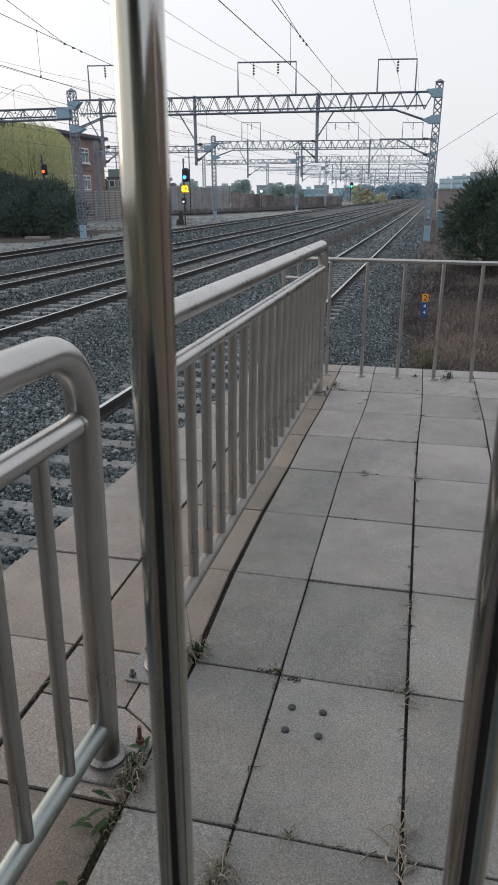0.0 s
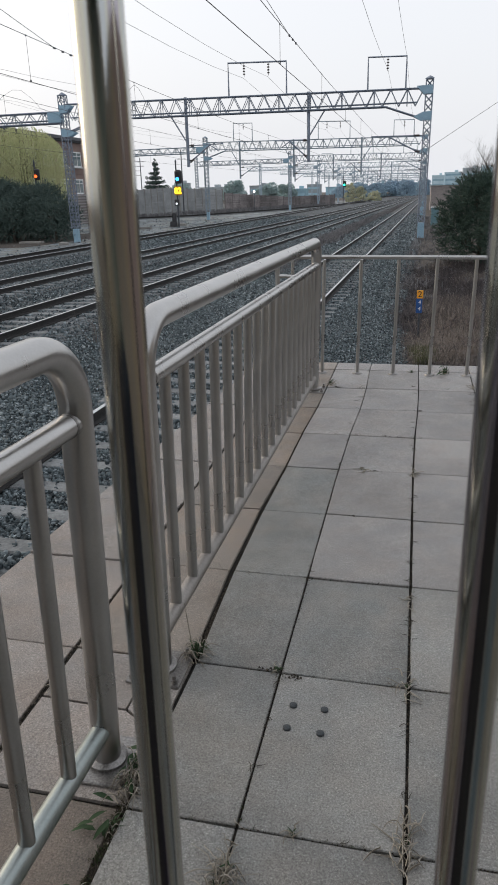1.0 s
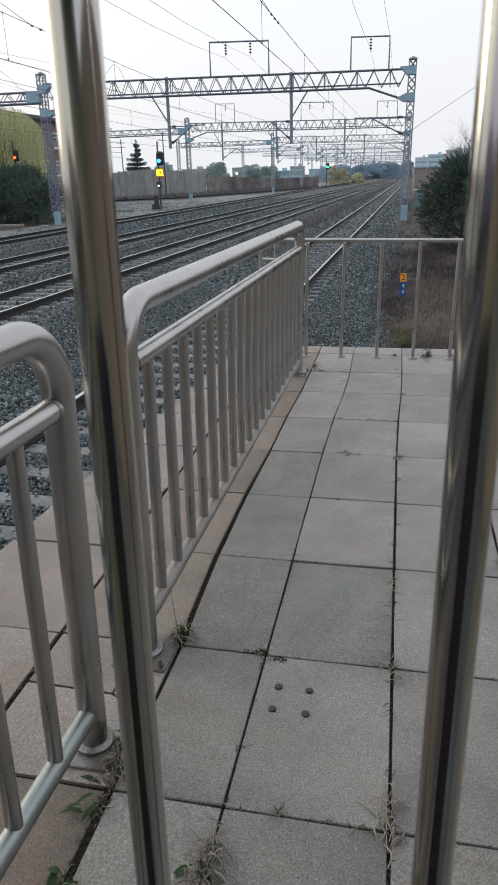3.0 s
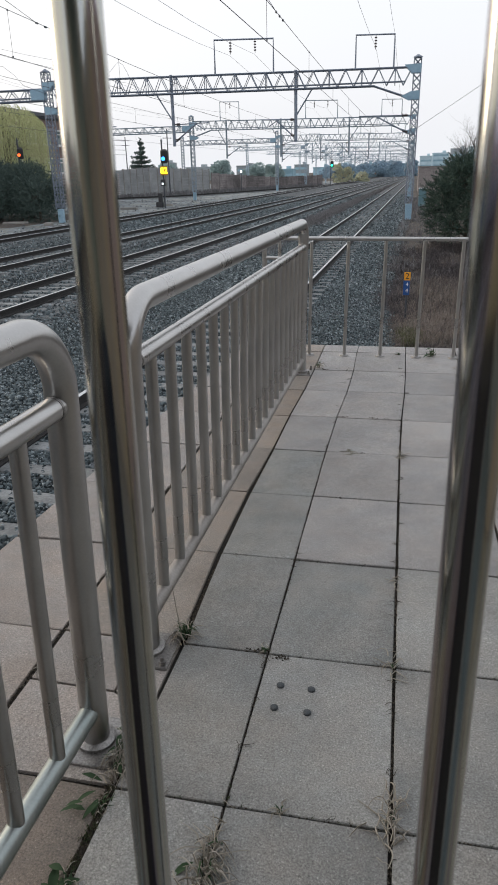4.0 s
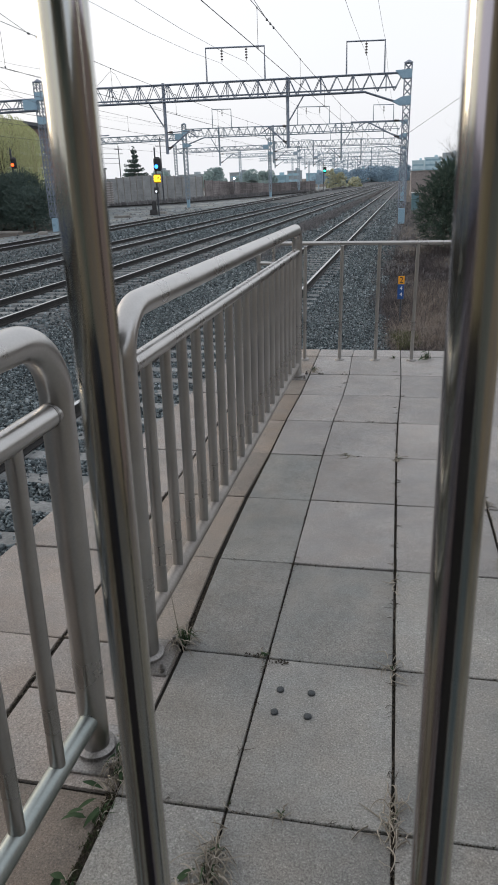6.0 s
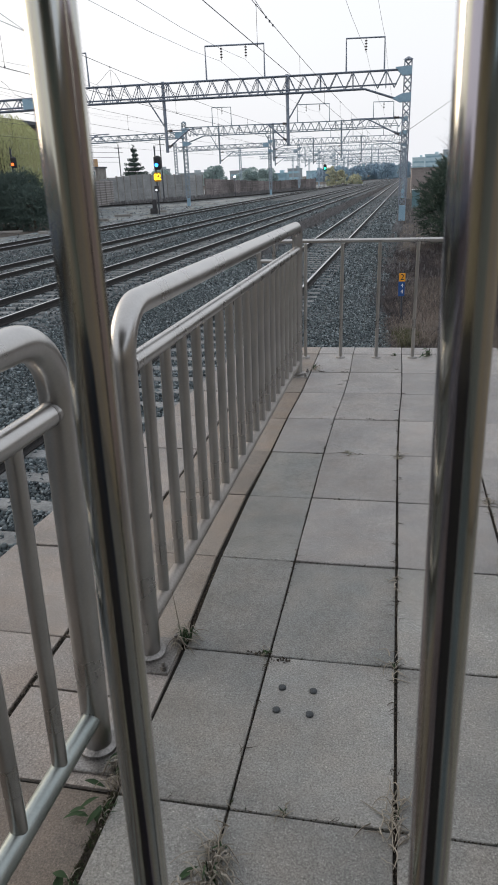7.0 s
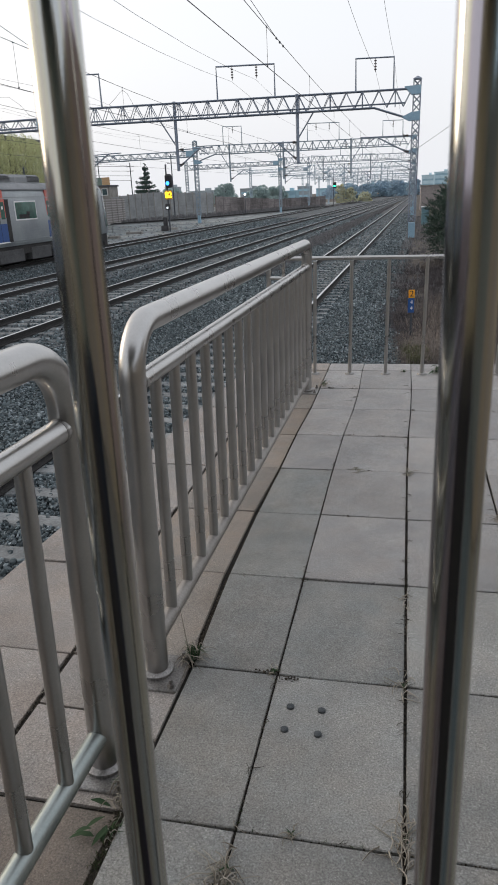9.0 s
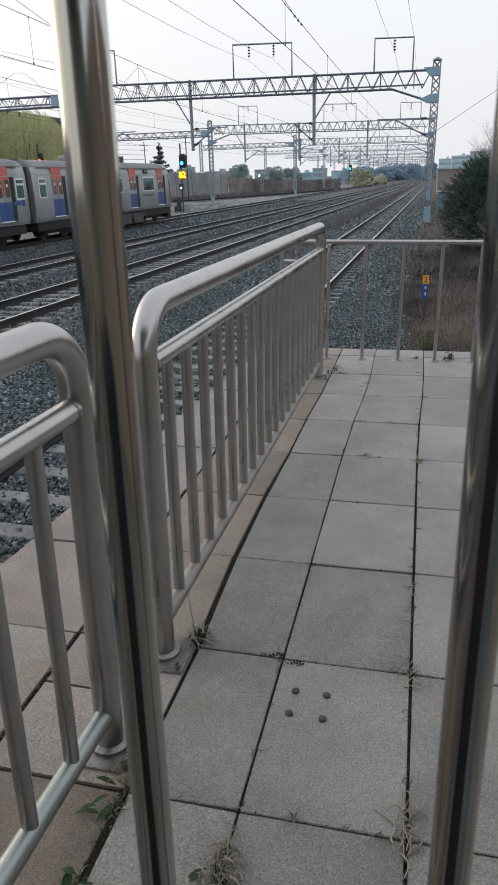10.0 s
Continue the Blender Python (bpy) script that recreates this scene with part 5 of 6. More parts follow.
make_signal(-22.4, 65.2, -1.4, 4.6, LAMP_BLUE, "colour light signal showing blue over an amber number panel", 5.9, True)
make_signal(-15.0, 150, -1.4, 4.3, LAMP_GREEN, "distant colour light signal showing green", 5.6)
make_signal(-31.66, 55.5, -1.4, 5.0, LAMP_ORANGE, "colour light signal showing orange behind the shrubs", 5.9, False, 0.72)

marker = thing("distance_marker", "small orange and blue number sign on a thin post", "sign", pose(0.09, 13.0, -1.42))
part("post", Mesh().tube([(0, 0, 0), (0, 0, 0.95)], 0.02, 8), DARK_STEEL, marker)
part("orange_plate", Mesh().box((0, -0.03, 0.87), (0.125, 0.02, 0.16), None, 0.002), ORANGE_SIGN, marker, "orange plate with a 2", smooth=False)
part("blue_plate", Mesh().box((-0.01, -0.03, 0.635), (0.125, 0.02, 0.29), None, 0.002), BLUE_SIGN, marker, "blue plate with two 4s", smooth=False)
for txt, z, s, mt in (("2", 0.87, 0.17, PAINT_BLACK), ("4", 0.705, 0.11, PAINT_WHITE), ("4", 0.58, 0.11, PAINT_WHITE)):
    cu = bpy.data.curves.new("numeral", "FONT")
    cu.body, cu.size, cu.align_x, cu.align_y, cu.extrude = txt, s, "CENTER", "CENTER", 0.002
    o = new("numeral", cu)
    o.parent = marker
    o.matrix_basis = pose(0, -0.044, z, 90, 0, 0)
    cu.materials.append(mt)


# ---- paving slabs ----
ROWS_Y = [0.604 * r - 0.003 for r in range(-14, 1)] + [0.606, 1.210, 1.806, 2.398, 2.978, 3.547, 4.152, 4.405]
JOINTS = [  # the lines between the columns: y, x and half the gap
    [(-9, -1.139, 0.006), (5, -1.139, 0.006)],
    [(-9, -0.711, 0.010), (-0.6, -0.711, 0.010), (0, -0.706, 0.010), (0.6, -0.728, 0.011), (1.2, -0.728, 0.009), (1.8, -0.711, 0.005), (2.4, -0.706, 0.0045), (2.95, -0.688, 0.0045), (4.5, -0.688, 0.003)],
    [(-9, -0.411, 0.0025), (1.8, -0.409, 0.0025), (2.38, -0.405, 0.0022), (2.42, -0.395, 0.0022), (2.97, -0.378, 0.0022), (3.55, -0.373, 0.0022), (4.15, -0.386, 0.002), (4.5, -0.379, 0.002)],
    [(-9, 0.0, 0.0030), (1.2, 0.0, 0.0042), (1.8, 0.001, 0.0048), (2.38, 0.007, 0.0045), (2.42, 0.009, 0.002), (2.98, 0.024, 0.002), (3.55, 0.031, 0.0026), (4.5, 0.029, 0.0022)],
    [(-9, 0.419, 0.0045), (1.8, 0.421, 0.0045), (3.0, 0.447, 0.003), (4.5, 0.452, 0.003)],
    [(-9, 0.824, 0.004), (5, 0.845, 0.003)], [(-9, 1.234, 0.004), (5, 1.25, 0.004)], [(-9, 1.644, 0.004), (5, 1.65, 0.004)], [(-9, 2.054, 0.004), (5, 2.06, 0.004)], [(-9, 2.55, 0.004), (5, 2.55, 0.004)]]
COOL = {(13, 1), (12, 2), (14, 1), (15, 1), (14, 2), (16, 1)}
ROW_GAP = {12: 0.0024, 13: 0.0024, 14: 0.0026, 15: 0.0028, 16: 0.0024, 17: 0.0016, 18: 0.0012, 19: 0.0034, 20: 0.0054, 21: 0.0032}  # half gaps between the rows
rs = random.Random(21)


def joint(j, y, side):
    """The edge of a joint at y, on its left (-1) or right (1)."""
    pts = JOINTS[j]
    for (ya, xa, ga), (yb, xb, gb) in zip(pts, pts[1:]):
        if y <= yb:
            k = (y - ya) / (yb - ya)
            return xa + (xb - xa) * k + side * (ga + (gb - ga) * k)
    return pts[-1][1] + side * pts[-1][2]


def slab(corners, mat, name="paving_slab", cuts=3, worn=0.0011, deep=0.05):
    """A slab from its four corners, with worn, slightly wavy edges."""
    c = sum((Vector(p) for p in corners), Vector((0, 0))) / 4
    out = []
    for p, q in zip(corners, corners[1:] + corners[:1]):
        p, q = Vector(p) - c, Vector(q) - c
        for k in range(cuts):
            e = p + (q - p) * k / cuts
            w = worn * (rs.uniform(0.5, 4.0) if k == 0 else rs.uniform(-0.6, 1.3))
            out.append(e * (1 - w / e.length))
    n = len(out)
    inner = [e * (1 - rs.uniform(0.0018, 0.0036) / e.length) for e in out]
    m = Mesh().add([(e.x, e.y, z) for ring, z in ((out, -deep), (out, -0.0028), (inner, 0.0)) for e in ring],
                   [tuple(range(n - 1, -1, -1)), tuple(range(2 * n, 3 * n))] + [(k * n + i, k * n + (i + 1) % n, (k + 1) * n + (i + 1) % n, (k + 1) * n + i) for k in range(2) for i in range(n)])
    o = new(name, m.data(name, mat, False))
    o.parent = platform_ob
    o.matrix_basis = pose(c.x, c.y, rs.uniform(-0.0025, 0.0025), rs.uniform(-0.15, 0.15), rs.uniform(-0.15, 0.15), 0)


for r, (y0, y1) in enumerate(zip(ROWS_Y, ROWS_Y[1:])):
    near = y0 > -1.9
    for j in range(len(JOINTS) - 1):
        if j == 0 and r == 13:
            continue
        lo, hi = (ROW_GAP.get(k, 0.0012) * rs.uniform(0.75, 1.25) for k in (r, r + 1))
        skew = rs.uniform(-0.001, 0.001)
        slab([(joint(j, y0, 1), y0 + lo), (joint(j + 1, y0, -1), y0 + lo + skew), (joint(j + 1, y1, -1), y1 - hi + skew), (joint(j, y1, 1), y1 - hi)],
             SLAB_COOL if (r, j) in COOL else (SLAB_MAUVE if r > 14 else SLAB) if j else SLAB_STAIN if r > 13 else SLAB_DARK, cuts=3 if near else 1)
# the slab between the railing feet is cut and cracked
for outline in ([(-1.128, -0.6), (-0.709, -0.6), (-0.709, -0.362), (-0.765, -0.318), (-0.84, -0.272), (-1.128, -0.262)], [(-1.128, -0.253), (-0.846, -0.262), (-0.842, -0.009), (-1.128, -0.009)], [(-0.838, -0.262), (-0.768, -0.308), (-0.71, -0.351), (-0.71, -0.009), (-0.836, -0.009)]):
    n = len(outline)
    m = Mesh().add([(x, y, z) for z in (-0.05, 0.0) for x, y in outline], [tuple(range(n - 1, -1, -1)), tuple(range(n, 2 * n))] + [(i, (i + 1) % n, n + (i + 1) % n, n + i) for i in range(n)])
    part("paving_slab", m, SLAB_PINK, platform_ob, smooth=False)
for y0, y1 in zip(ROWS_Y, ROWS_Y[1:-2] + [4.40]):
    slab([(EDGE(y0), y0 + 0.004), (-1.146, y0 + 0.004), (-1.146, y1 - 0.004), (EDGE(y1), y1 - 0.004)], SLAB_PINK if y0 > -1.0 else SLAB_DARK, "edge_slab", 3 if y0 > -1.9 else 1, deep=0.09)


# ---- loose ballast stones ----
def stones(name, label, count, place, size, seed, coarse=False):
    """Loose angular stones as one mesh; place gives plan positions and heights."""
    rng = np.random.default_rng(seed)
    ico = np.array([(x, y, z) for z in (-1, 1) for y in (-1, 1) for x in (-1, 1)]) * 0.72
    tri = np.array([(0, 2, 3), (0, 3, 1), (4, 5, 7), (4, 7, 6), (0, 1, 5), (0, 5, 4), (1, 3, 7), (1, 7, 5), (3, 2, 6), (3, 6, 7), (2, 0, 4), (2, 4, 6)])
    if coarse:
        ico = np.array([(1, 0, 0), (-1, 0, 0), (0, 1, 0), (0, -1, 0), (0, 0, 1), (0, 0, -1)]) * 1.05
        tri = np.array([(0, 2, 4), (2, 1, 4), (1, 3, 4), (3, 0, 4), (2, 0, 5), (1, 2, 5), (3, 1, 5), (0, 3, 5)])
    corners = len(ico)
    pos = place(rng, count)
    n = len(pos)
    shape = ico[None] * (1 + rng.uniform(-0.45, 0.35, (n, corners, 3)))
    shape *= (size * rng.uniform(0.6, 1.35, (n, 1)) * rng.uniform(0.45, 1.4, (n, 3)))[:, None, :]
    q = rng.normal(size=(n, 4))
    q /= np.linalg.norm(q, axis=1)[:, None]
    w, x, y, z = q.T
    R = np.stack([1 - 2 * (y * y + z * z), 2 * (x * y - w * z), 2 * (x * z + w * y), 2 * (x * y + w * z), 1 - 2 * (x * x + z * z), 2 * (y * z - w * x), 2 * (x * z - w * y), 2 * (y * z + w * x), 1 - 2 * (x * x + y * y)], 1).reshape(n, 3, 3)
    v = np.einsum("nij,nkj->nki", R, shape) + pos[:, None, :]
    f = (tri[None] + corners * np.arange(n)[:, None, None]).reshape(-1, 3)
    me = bpy.data.meshes.new(name)
    me.vertices.add(n * corners)
    me.vertices.foreach_set("co", v.reshape(-1).astype(np.float32))
    me.loops.add(f.size)
    me.loops.foreach_set("vertex_index", f.reshape(-1).astype(np.int32))
    me.polygons.add(len(f))
    me.polygons.foreach_set("loop_start", np.arange(0, f.size, 3, dtype=np.int32))
    me.update(calc_edges=True)
    me.materials.append(STONES)
    return tagged(new(name, me), label, "ballast", kind="stuff")


def bed_height(x, y):
    z = np.full_like(x, -1.37)
    for i in range(4):
        d = np.abs(x - (TRACKS[i][0] + TRACKS[i][1] * y))
        z = np.where(d < 1.9, np.maximum(z, -1.312 - 0.03 * np.clip(d - 0.9, 0, 1)), z)
    d = x - (TRACKS[0][0] + TRACKS[0][1] * y)
    z = np.where(d > 1.8, -1.335 - (d - 1.8) * 0.105, z)
    return z


def keep_off_rails(x, y):
    ok = np.ones_like(x, bool)
    for i in range(4):
        d = np.abs(np.abs(x - (TRACKS[i][0] + TRACKS[i][1] * y)) - 0.7525)
        ok &= d > 0.075
        k = np.mod(y - (1.0, 6.0, 9.0, 20.0)[i], 0.62)
        on = (np.abs(x - (TRACKS[i][0] + TRACKS[i][1] * y)) < 1.2) & ((k < 0.12) | (k > 0.50))
        ok &= ~(on & (np.mod(x * 7.3 + y * 3.1, 1.0) > (0.30 if i else 0.10)))
    return ok


def near_bed(rng, n):
    y = 2.5 + 5.0 * rng.random(n)
    x = -7.2 + 6.75 * rng.random(n)
    ok = keep_off_rails(x, y) & ~((y < 4.5) & (x > -1.9)) & (x > -0.75 * y - 1.5)
    x, y = x[ok], y[ok]
    return np.stack([x, y, bed_height(x, y) + rng.uniform(-0.012, 0.02, len(x))], 1)


def next_bed(rng, n):
    y = 7.5 + 9.5 * rng.random(n)
    x = -7.2 + 7.1 * rng.random(n)
    ok = keep_off_rails(x, y) & (x < -0.05 - 0.115 * np.clip(y - 11, 0, 6) + 0.1 * rng.standard_normal(n))
    x, y = x[ok], y[ok]
    return np.stack([x, y, bed_height(x, y) + rng.uniform(-0.012, 0.02, len(x))], 1)


def far_bed(rng, n):
    y = 8 + 34 * rng.random(n) ** 1.3
    x = -21.5 + 21.0 * rng.random(n)
    ok = keep_off_rails(x, y) & ~((x > -7.2) & (y < 16.0)) & (x > -0.75 * y - 1.5)
    x, y = x[ok], y[ok]
    return np.stack([x, y, bed_height(x, y) + rng.uniform(-0.015, 0.02, len(x))], 1)


stones("ballast_stones", "loose angular grey ballast stones between the rails", 46000, near_bed, 0.0215, 3)
stones("ballast_stones", "small loose grey ballast stones beyond the platform end", 72000, next_bed, 0.021, 5, True)
stones("ballast_stones", "loose grey ballast stones across the further tracks", 80000, far_bed, 0.034, 4, True)


def mid_bed(rng, n):
    y = 16 + 20 * rng.random(n) ** 1.2
    x = track_x(0, 0) + TRACKS[0][1] * y + rng.uniform(-2.8, 2.8, n)
    ok = keep_off_rails(x, y)
    x, y = x[ok], y[ok]
    return np.stack([x, y, bed_height(x, y) + rng.uniform(-0.015, 0.02, len(x))], 1)


stones("ballast_stones", "loose grey ballast stones along the near track", 36000, mid_bed, 0.030, 6, True)


def outer_bed(rng, n):
    y = 36 + 55 * rng.random(n) ** 1.4
    x = track_x(3, 0) + TRACKS[3][1] * y - 2.4 + rng.random(n) * (TRACKS[0][0] - TRACKS[3][0] + 4.8 + (TRACKS[0][1] - TRACKS[3][1]) * y)
    ok = keep_off_rails(x, y)
    x, y = x[ok], y[ok]
    return np.stack([x, y, bed_height(x, y) + rng.uniform(-0.02, 0.02, len(x))], 1)


stones("ballast_stones", "loose grey ballast stones far along the tracks", 52000, outer_bed, 0.062, 8, True)


def yard_bed(rng, n):
    y = 30 + 60 * rng.random(n)
    x = track_x(3, 0) + TRACKS[3][1] * y - 2.4 - 22 * rng.random(n) ** 1.5
    return np.stack([x, y, -1.39 + rng.uniform(-0.03, 0.05, n)], 1)


stones("ballast_stones", "scattered grey stones on the yard ground", 1500, yard_bed, 0.055, 9, True)


# ---- dry grass, scrub and weeds ----
def blades(m, x, y, z, n, h, spread, rnd, width=0.006, droop=0.8):
    """A tuft of bent blades."""
    for _ in range(n):
        a = rnd.uniform(0, 6.28)
        d = Vector((math.cos(a), math.sin(a), 0))
        w = Vector((-d.y, d.x, 0)) * width * rnd.uniform(0.5, 1.2)
        k = h * rnd.uniform(0.4, 1.2)
        s = spread * rnd.uniform(0.2, 1.2)
        p0 = Vector((x + rnd.gauss(0, spread * 0.2), y + rnd.gauss(0, spread * 0.2), z))
        p1 = p0 + d * s * 0.35 + Vector((0, 0, k * 0.75))
        p2 = p0 + d * s + Vector((rnd.gauss(0, s * 0.2), rnd.gauss(0, s * 0.2), k * (1.0 - droop * rnd.random())))
        m.add([p0 - w, p0 + w, p1 + w * 0.8, p1 - w * 0.8, p2], [(0, 1, 2, 3), (3, 2, 4)])
    return m


rg = random.Random(77)


def brush_edge(y):
    """Where the brambles begin beside the ballast."""
    return -0.05 - 0.115 * min(max(y - 11, 0), 6) - 0.05 * min(max(y - 17, 0), 10)


brush, bramble = Mesh(), Mesh()
for _ in range(3600):
    y = 6.0 + 22 * rg.random() ** 1.2
    u = rg.random()
    x = brush_edge(y) + rg.gauss(0, 0.10) + u * (1.0 + y * 0.17)
    dens = noise.noise((x * 0.9, y * 0.7, 3)) + 0.2 * (u > 0.4)
    if dens < -0.5:
        continue
    dark = noise.noise((x * 0.7, y * 0.45, 8)) + (0.45 if u < 0.22 and y > 12.5 else 0.0) + 0.25 * (y > 18)
    blades(bramble if dark > 0.16 else brush, x, y, ground_height(x, y) - 0.02, 20, 0.13 + 0.24 * max(dens, 0) + 0.16 * (u > 0.35), 0.46, rg, 0.0042, 1.35)
solid("dry_brush", brush, DRY, "tangled dry brown grass on the embankment", "grass", "stuff", smooth=False)
solid("brambles", bramble, BRAMBLE, "dark grey-brown brambles beside the ballast", "shrub", "stuff", smooth=False)
pale = Mesh()
for _ in range(520):
    y = 10.5 + 5.5 * rg.random() ** 1.3
    x = rg.gauss(0.85 + (y - 11) * 0.10, 0.45)
    if x > brush_edge(y) + 0.15:
        blades(pale, x, y, ground_height(x, y) - 0.02, 9, 0.36, 0.5, rg, 0.0036, 1.3)
solid("pale_grass", pale, STRAW_FIELD, "paler dry stalks bent over in the brambles", "grass", "stuff", smooth=False)
sprouts = Mesh()
for _ in range(80):
    x, y = rg.gauss(0.20, 0.10), rg.uniform(10.4, 11.6)
    blades(sprouts, x, y, ground_height(x, y) - 0.02, 10, 0.26, 0.20, rg, 0.006, 0.7)
solid("green_sprouts", sprouts, SPROUT, "dull green sprouts in the dry grass", "grass", "stuff", smooth=False)
twigs = Mesh()
for _ in range(260):
    y = rg.uniform(10.5, 24)
    x = brush_edge(y) + 0.2 + rg.random() * (1.0 + y * 0.15)
    branch(twigs, (x, y, ground_height(x, y)), (rg.gauss(0, 0.6), rg.gauss(0, 0.6), 1), rg.uniform(0.25, 0.6), 0.0045, rg, 1)
solid("bare_twigs", twigs, BRAMBLE, "thin bare twigs standing in the dry grass", "shrub", "stuff")
scrub = Mesh()
for _ in range(3200):
    y = 24 + 120 * rg.random() ** 1.3
    u = rg.gauss(0.5, 0.2)
    x = track_x(1, y) + 1.9 + u * (track_x(0, y) - track_x(1, y) - 3.9)
    blades(scrub, x, y, -1.45, 10, 0.34, 0.42, rg, 0.014, 0.7)
for _ in range(500):
    y = 18 + 60 * rg.random()
    x = track_x(0, y) + rg.uniform(2.4, 5.0)
    blades(scrub, x, y, ground_height(x, y), 10, 0.3, 0.35, rg, 0.014, 0.7)
for _ in range(700):
    y = 95 + 70 * rg.random()
    x = -34 + (y - 120) * 0.3 + rg.gauss(0, 3)
    blades(scrub, x, y, -1.42, 10, 0.7, 0.7, rg, 0.03, 0.6)
for _ in range(900):
    y = 40 + 85 * rg.random()
    x = track_x(3, y) - 2.3 - 20 * rg.random() ** 1.4
    if noise.noise((x * 0.25, y * 0.25, 9)) > -0.1:
        blades(scrub, x, y, yard_height(x, y), 8, 0.13, 0.3, rg, 0.014, 0.8)
solid("winter_scrub", scrub, SCRUB, "low brown winter scrub between the tracks", "scrub", "stuff", smooth=False)


def curls(m, n, h, spread, rnd, width):
    """Thin curled stalks that arch out of a joint and lie tangled over the slabs."""
    for _ in range(n):
        a = rnd.choice((1.57, -1.57)) + rnd.gauss(0, 0.8)
        p = Vector((rnd.gauss(0, spread * 0.16), rnd.gauss(0, spread * 0.40), rnd.uniform(0, 0.15) * h))
        turn, step = rnd.gauss(0, 0.16), spread * rnd.uniform(0.05, 0.17)
        rise = h * rnd.uniform(0.05, 0.5)
        pts = [p]
        for k in range(7):
            a += turn + rnd.gauss(0, 1.0 if k == 3 else 0.16)
            z = max(rise * math.sin(math.pi * (k + 1) / 7.5), 0.002)
            p = Vector((p.x + math.cos(a) * step, p.y + math.sin(a) * step, z))
            pts.append(p)
        wd = width * rnd.uniform(0.6, 1.2)
        m.tube(pts, [wd] * 5 + [wd * 0.8, wd * 0.7, wd * 0.4], 4, False)
    return m


def make_weed(x, y, z, straw, green, h, spread, label, seed, leaves=0, size=1.0, width=0.0017):
    rnd = random.Random(seed)
    g = thing("weed", label, "weed", pose(x, y, z), "weeds in the joints")
    if straw:
        tagged(part("dry_tuft", curls(Mesh(), straw, h, spread, rnd, width), STRAW, g), kind="stuff")
    if green:
        tagged(part("green_tuft", blades(Mesh(), 0, 0, 0, green, h * 0.6, spread * 0.6, rnd, 0.0028, 0.6), GREEN_WEED, g, smooth=False), kind="stuff")
    for k in range(leaves):
        a = rnd.uniform(0, 6.28)
        L, w = rnd.uniform(0.035, 0.06) * size, rnd.uniform(0.006, 0.0095) * size
        d = Vector((math.cos(a), math.sin(a), rnd.uniform(-0.1, 0.35)))
        sd = Vector((-math.sin(a), math.cos(a), 0)) * w
        p = Vector((-abs(rnd.gauss(0, 0.025)), rnd.gauss(0, 0.06), rnd.uniform(0.008, 0.04)))
        m, sink = Mesh(), Vector((0, 0, -L * 0.35))
        rib = [p + d * L * u + sink * u * u for u in (0, 0.2, 0.4, 0.6, 0.8, 1.0)]
        v = []
        for c, wide in zip(rib, (0.12, 0.6, 1.0, 0.95, 0.6, 0.05)):
            v += [c - sd * wide + Vector((0, 0, w * 0.35 * wide)), c, c + sd * wide + Vector((0, 0, w * 0.35 * wide))]
        m.add(v, [(3 * q + e, 3 * q + e + 1, 3 * q + e + 4, 3 * q + e + 3) for q in range(5) for e in (0, 1)])
        part("leaf", m, GREEN_WEED, g)


make_weed(-0.705, 0.035, 0.0, 40, 34, 0.10, 0.07, "green and straw weed tuft in a paving joint", 1)
make_weed(-0.715, -0.50, 0.0, 46, 14, 0.11, 0.08, "leafy weed with dry stalks beside a railing foot", 2, 8)
make_weed(-0.712, -0.55, 0.0, 44, 6, 0.09, 0.07, "dry straw heap beside a railing foot", 23, 3)
make_weed(-0.712, -0.66, -0.01, 10, 12, 0.05, 0.05, "dark green weed growing along a joint", 3, 6)
make_weed(-0.712, -0.86, -0.01, 8, 6, 0.05, 0.05, "broad-leaved dark green weed growing along a joint", 4, 3, 1.5)
make_weed(-0.712, -0.90, -0.01, 26, 8, 0.06, 0.08, "straw tuft at a paving joint", 5, 5)
make_weed(-0.41, -0.80, 0.0, 60, 8, 0.09, 0.085, "dry straw tuft in a paving joint", 6, 1, 1.0, 0.0021)
make_weed(-0.41, -0.72, 0.0, 14, 2, 0.06, 0.09, "thin dry stalks in a paving joint", 16)
make_weed(0.0, -0.575, 0.0, 26, 2, 0.07, 0.07, "curled dry stalks in a paving joint", 7)
make_weed(-0.02, -0.60, 0.0, 16, 0, 0.03, 0.09, "curled dry stalks in a paving joint", 8)
make_weed(-0.01, 0.0, 0.0, 14, 3, 0.025, 0.07, "thin dry roots at a paving joint", 9)
make_weed(-0.42, 0.005, 0.0, 8, 22, 0.022, 0.03, "small dark moss tuft at a joint", 10)
make_weed(-0.27, -0.60, 0.0, 9, 7, 0.02, 0.03, "small dark moss tuft at a joint", 11)
make_weed(0.0, 0.50, 0.0, 12, 0, 0.02, 0.05, "thin dry roots at a paving joint", 12)
make_weed(0.415, 1.25, 0.0, 14, 2, 0.03, 0.07, "thin dry roots at a paving joint", 13)
make_weed(0.415, 0.72, 0.0, 10, 0, 0.02, 0.05, "thin dry roots at a paving joint", 14)
make_weed(-0.27, 1.81, 0.0, 10, 6, 0.02, 0.06, "small dark moss tuft at a joint", 15)
make_weed(0.0, 1.78, 0.0, 12, 2, 0.02, 0.06, "thin dry roots at a paving joint", 17)
make_weed(0.25, 4.10, 0.0, 6, 40, 0.12, 0.10, "green weed at the platform end", 18, 6, 1.3)
make_weed(-0.03, 4.10, 0.0, 6, 22, 0.045, 0.05, "small green weed at the platform end", 19)
make_weed(-0.66, 3.62, 0.0, 18, 14, 0.10, 0.06, "dry weed tuft beside a railing foot", 20)
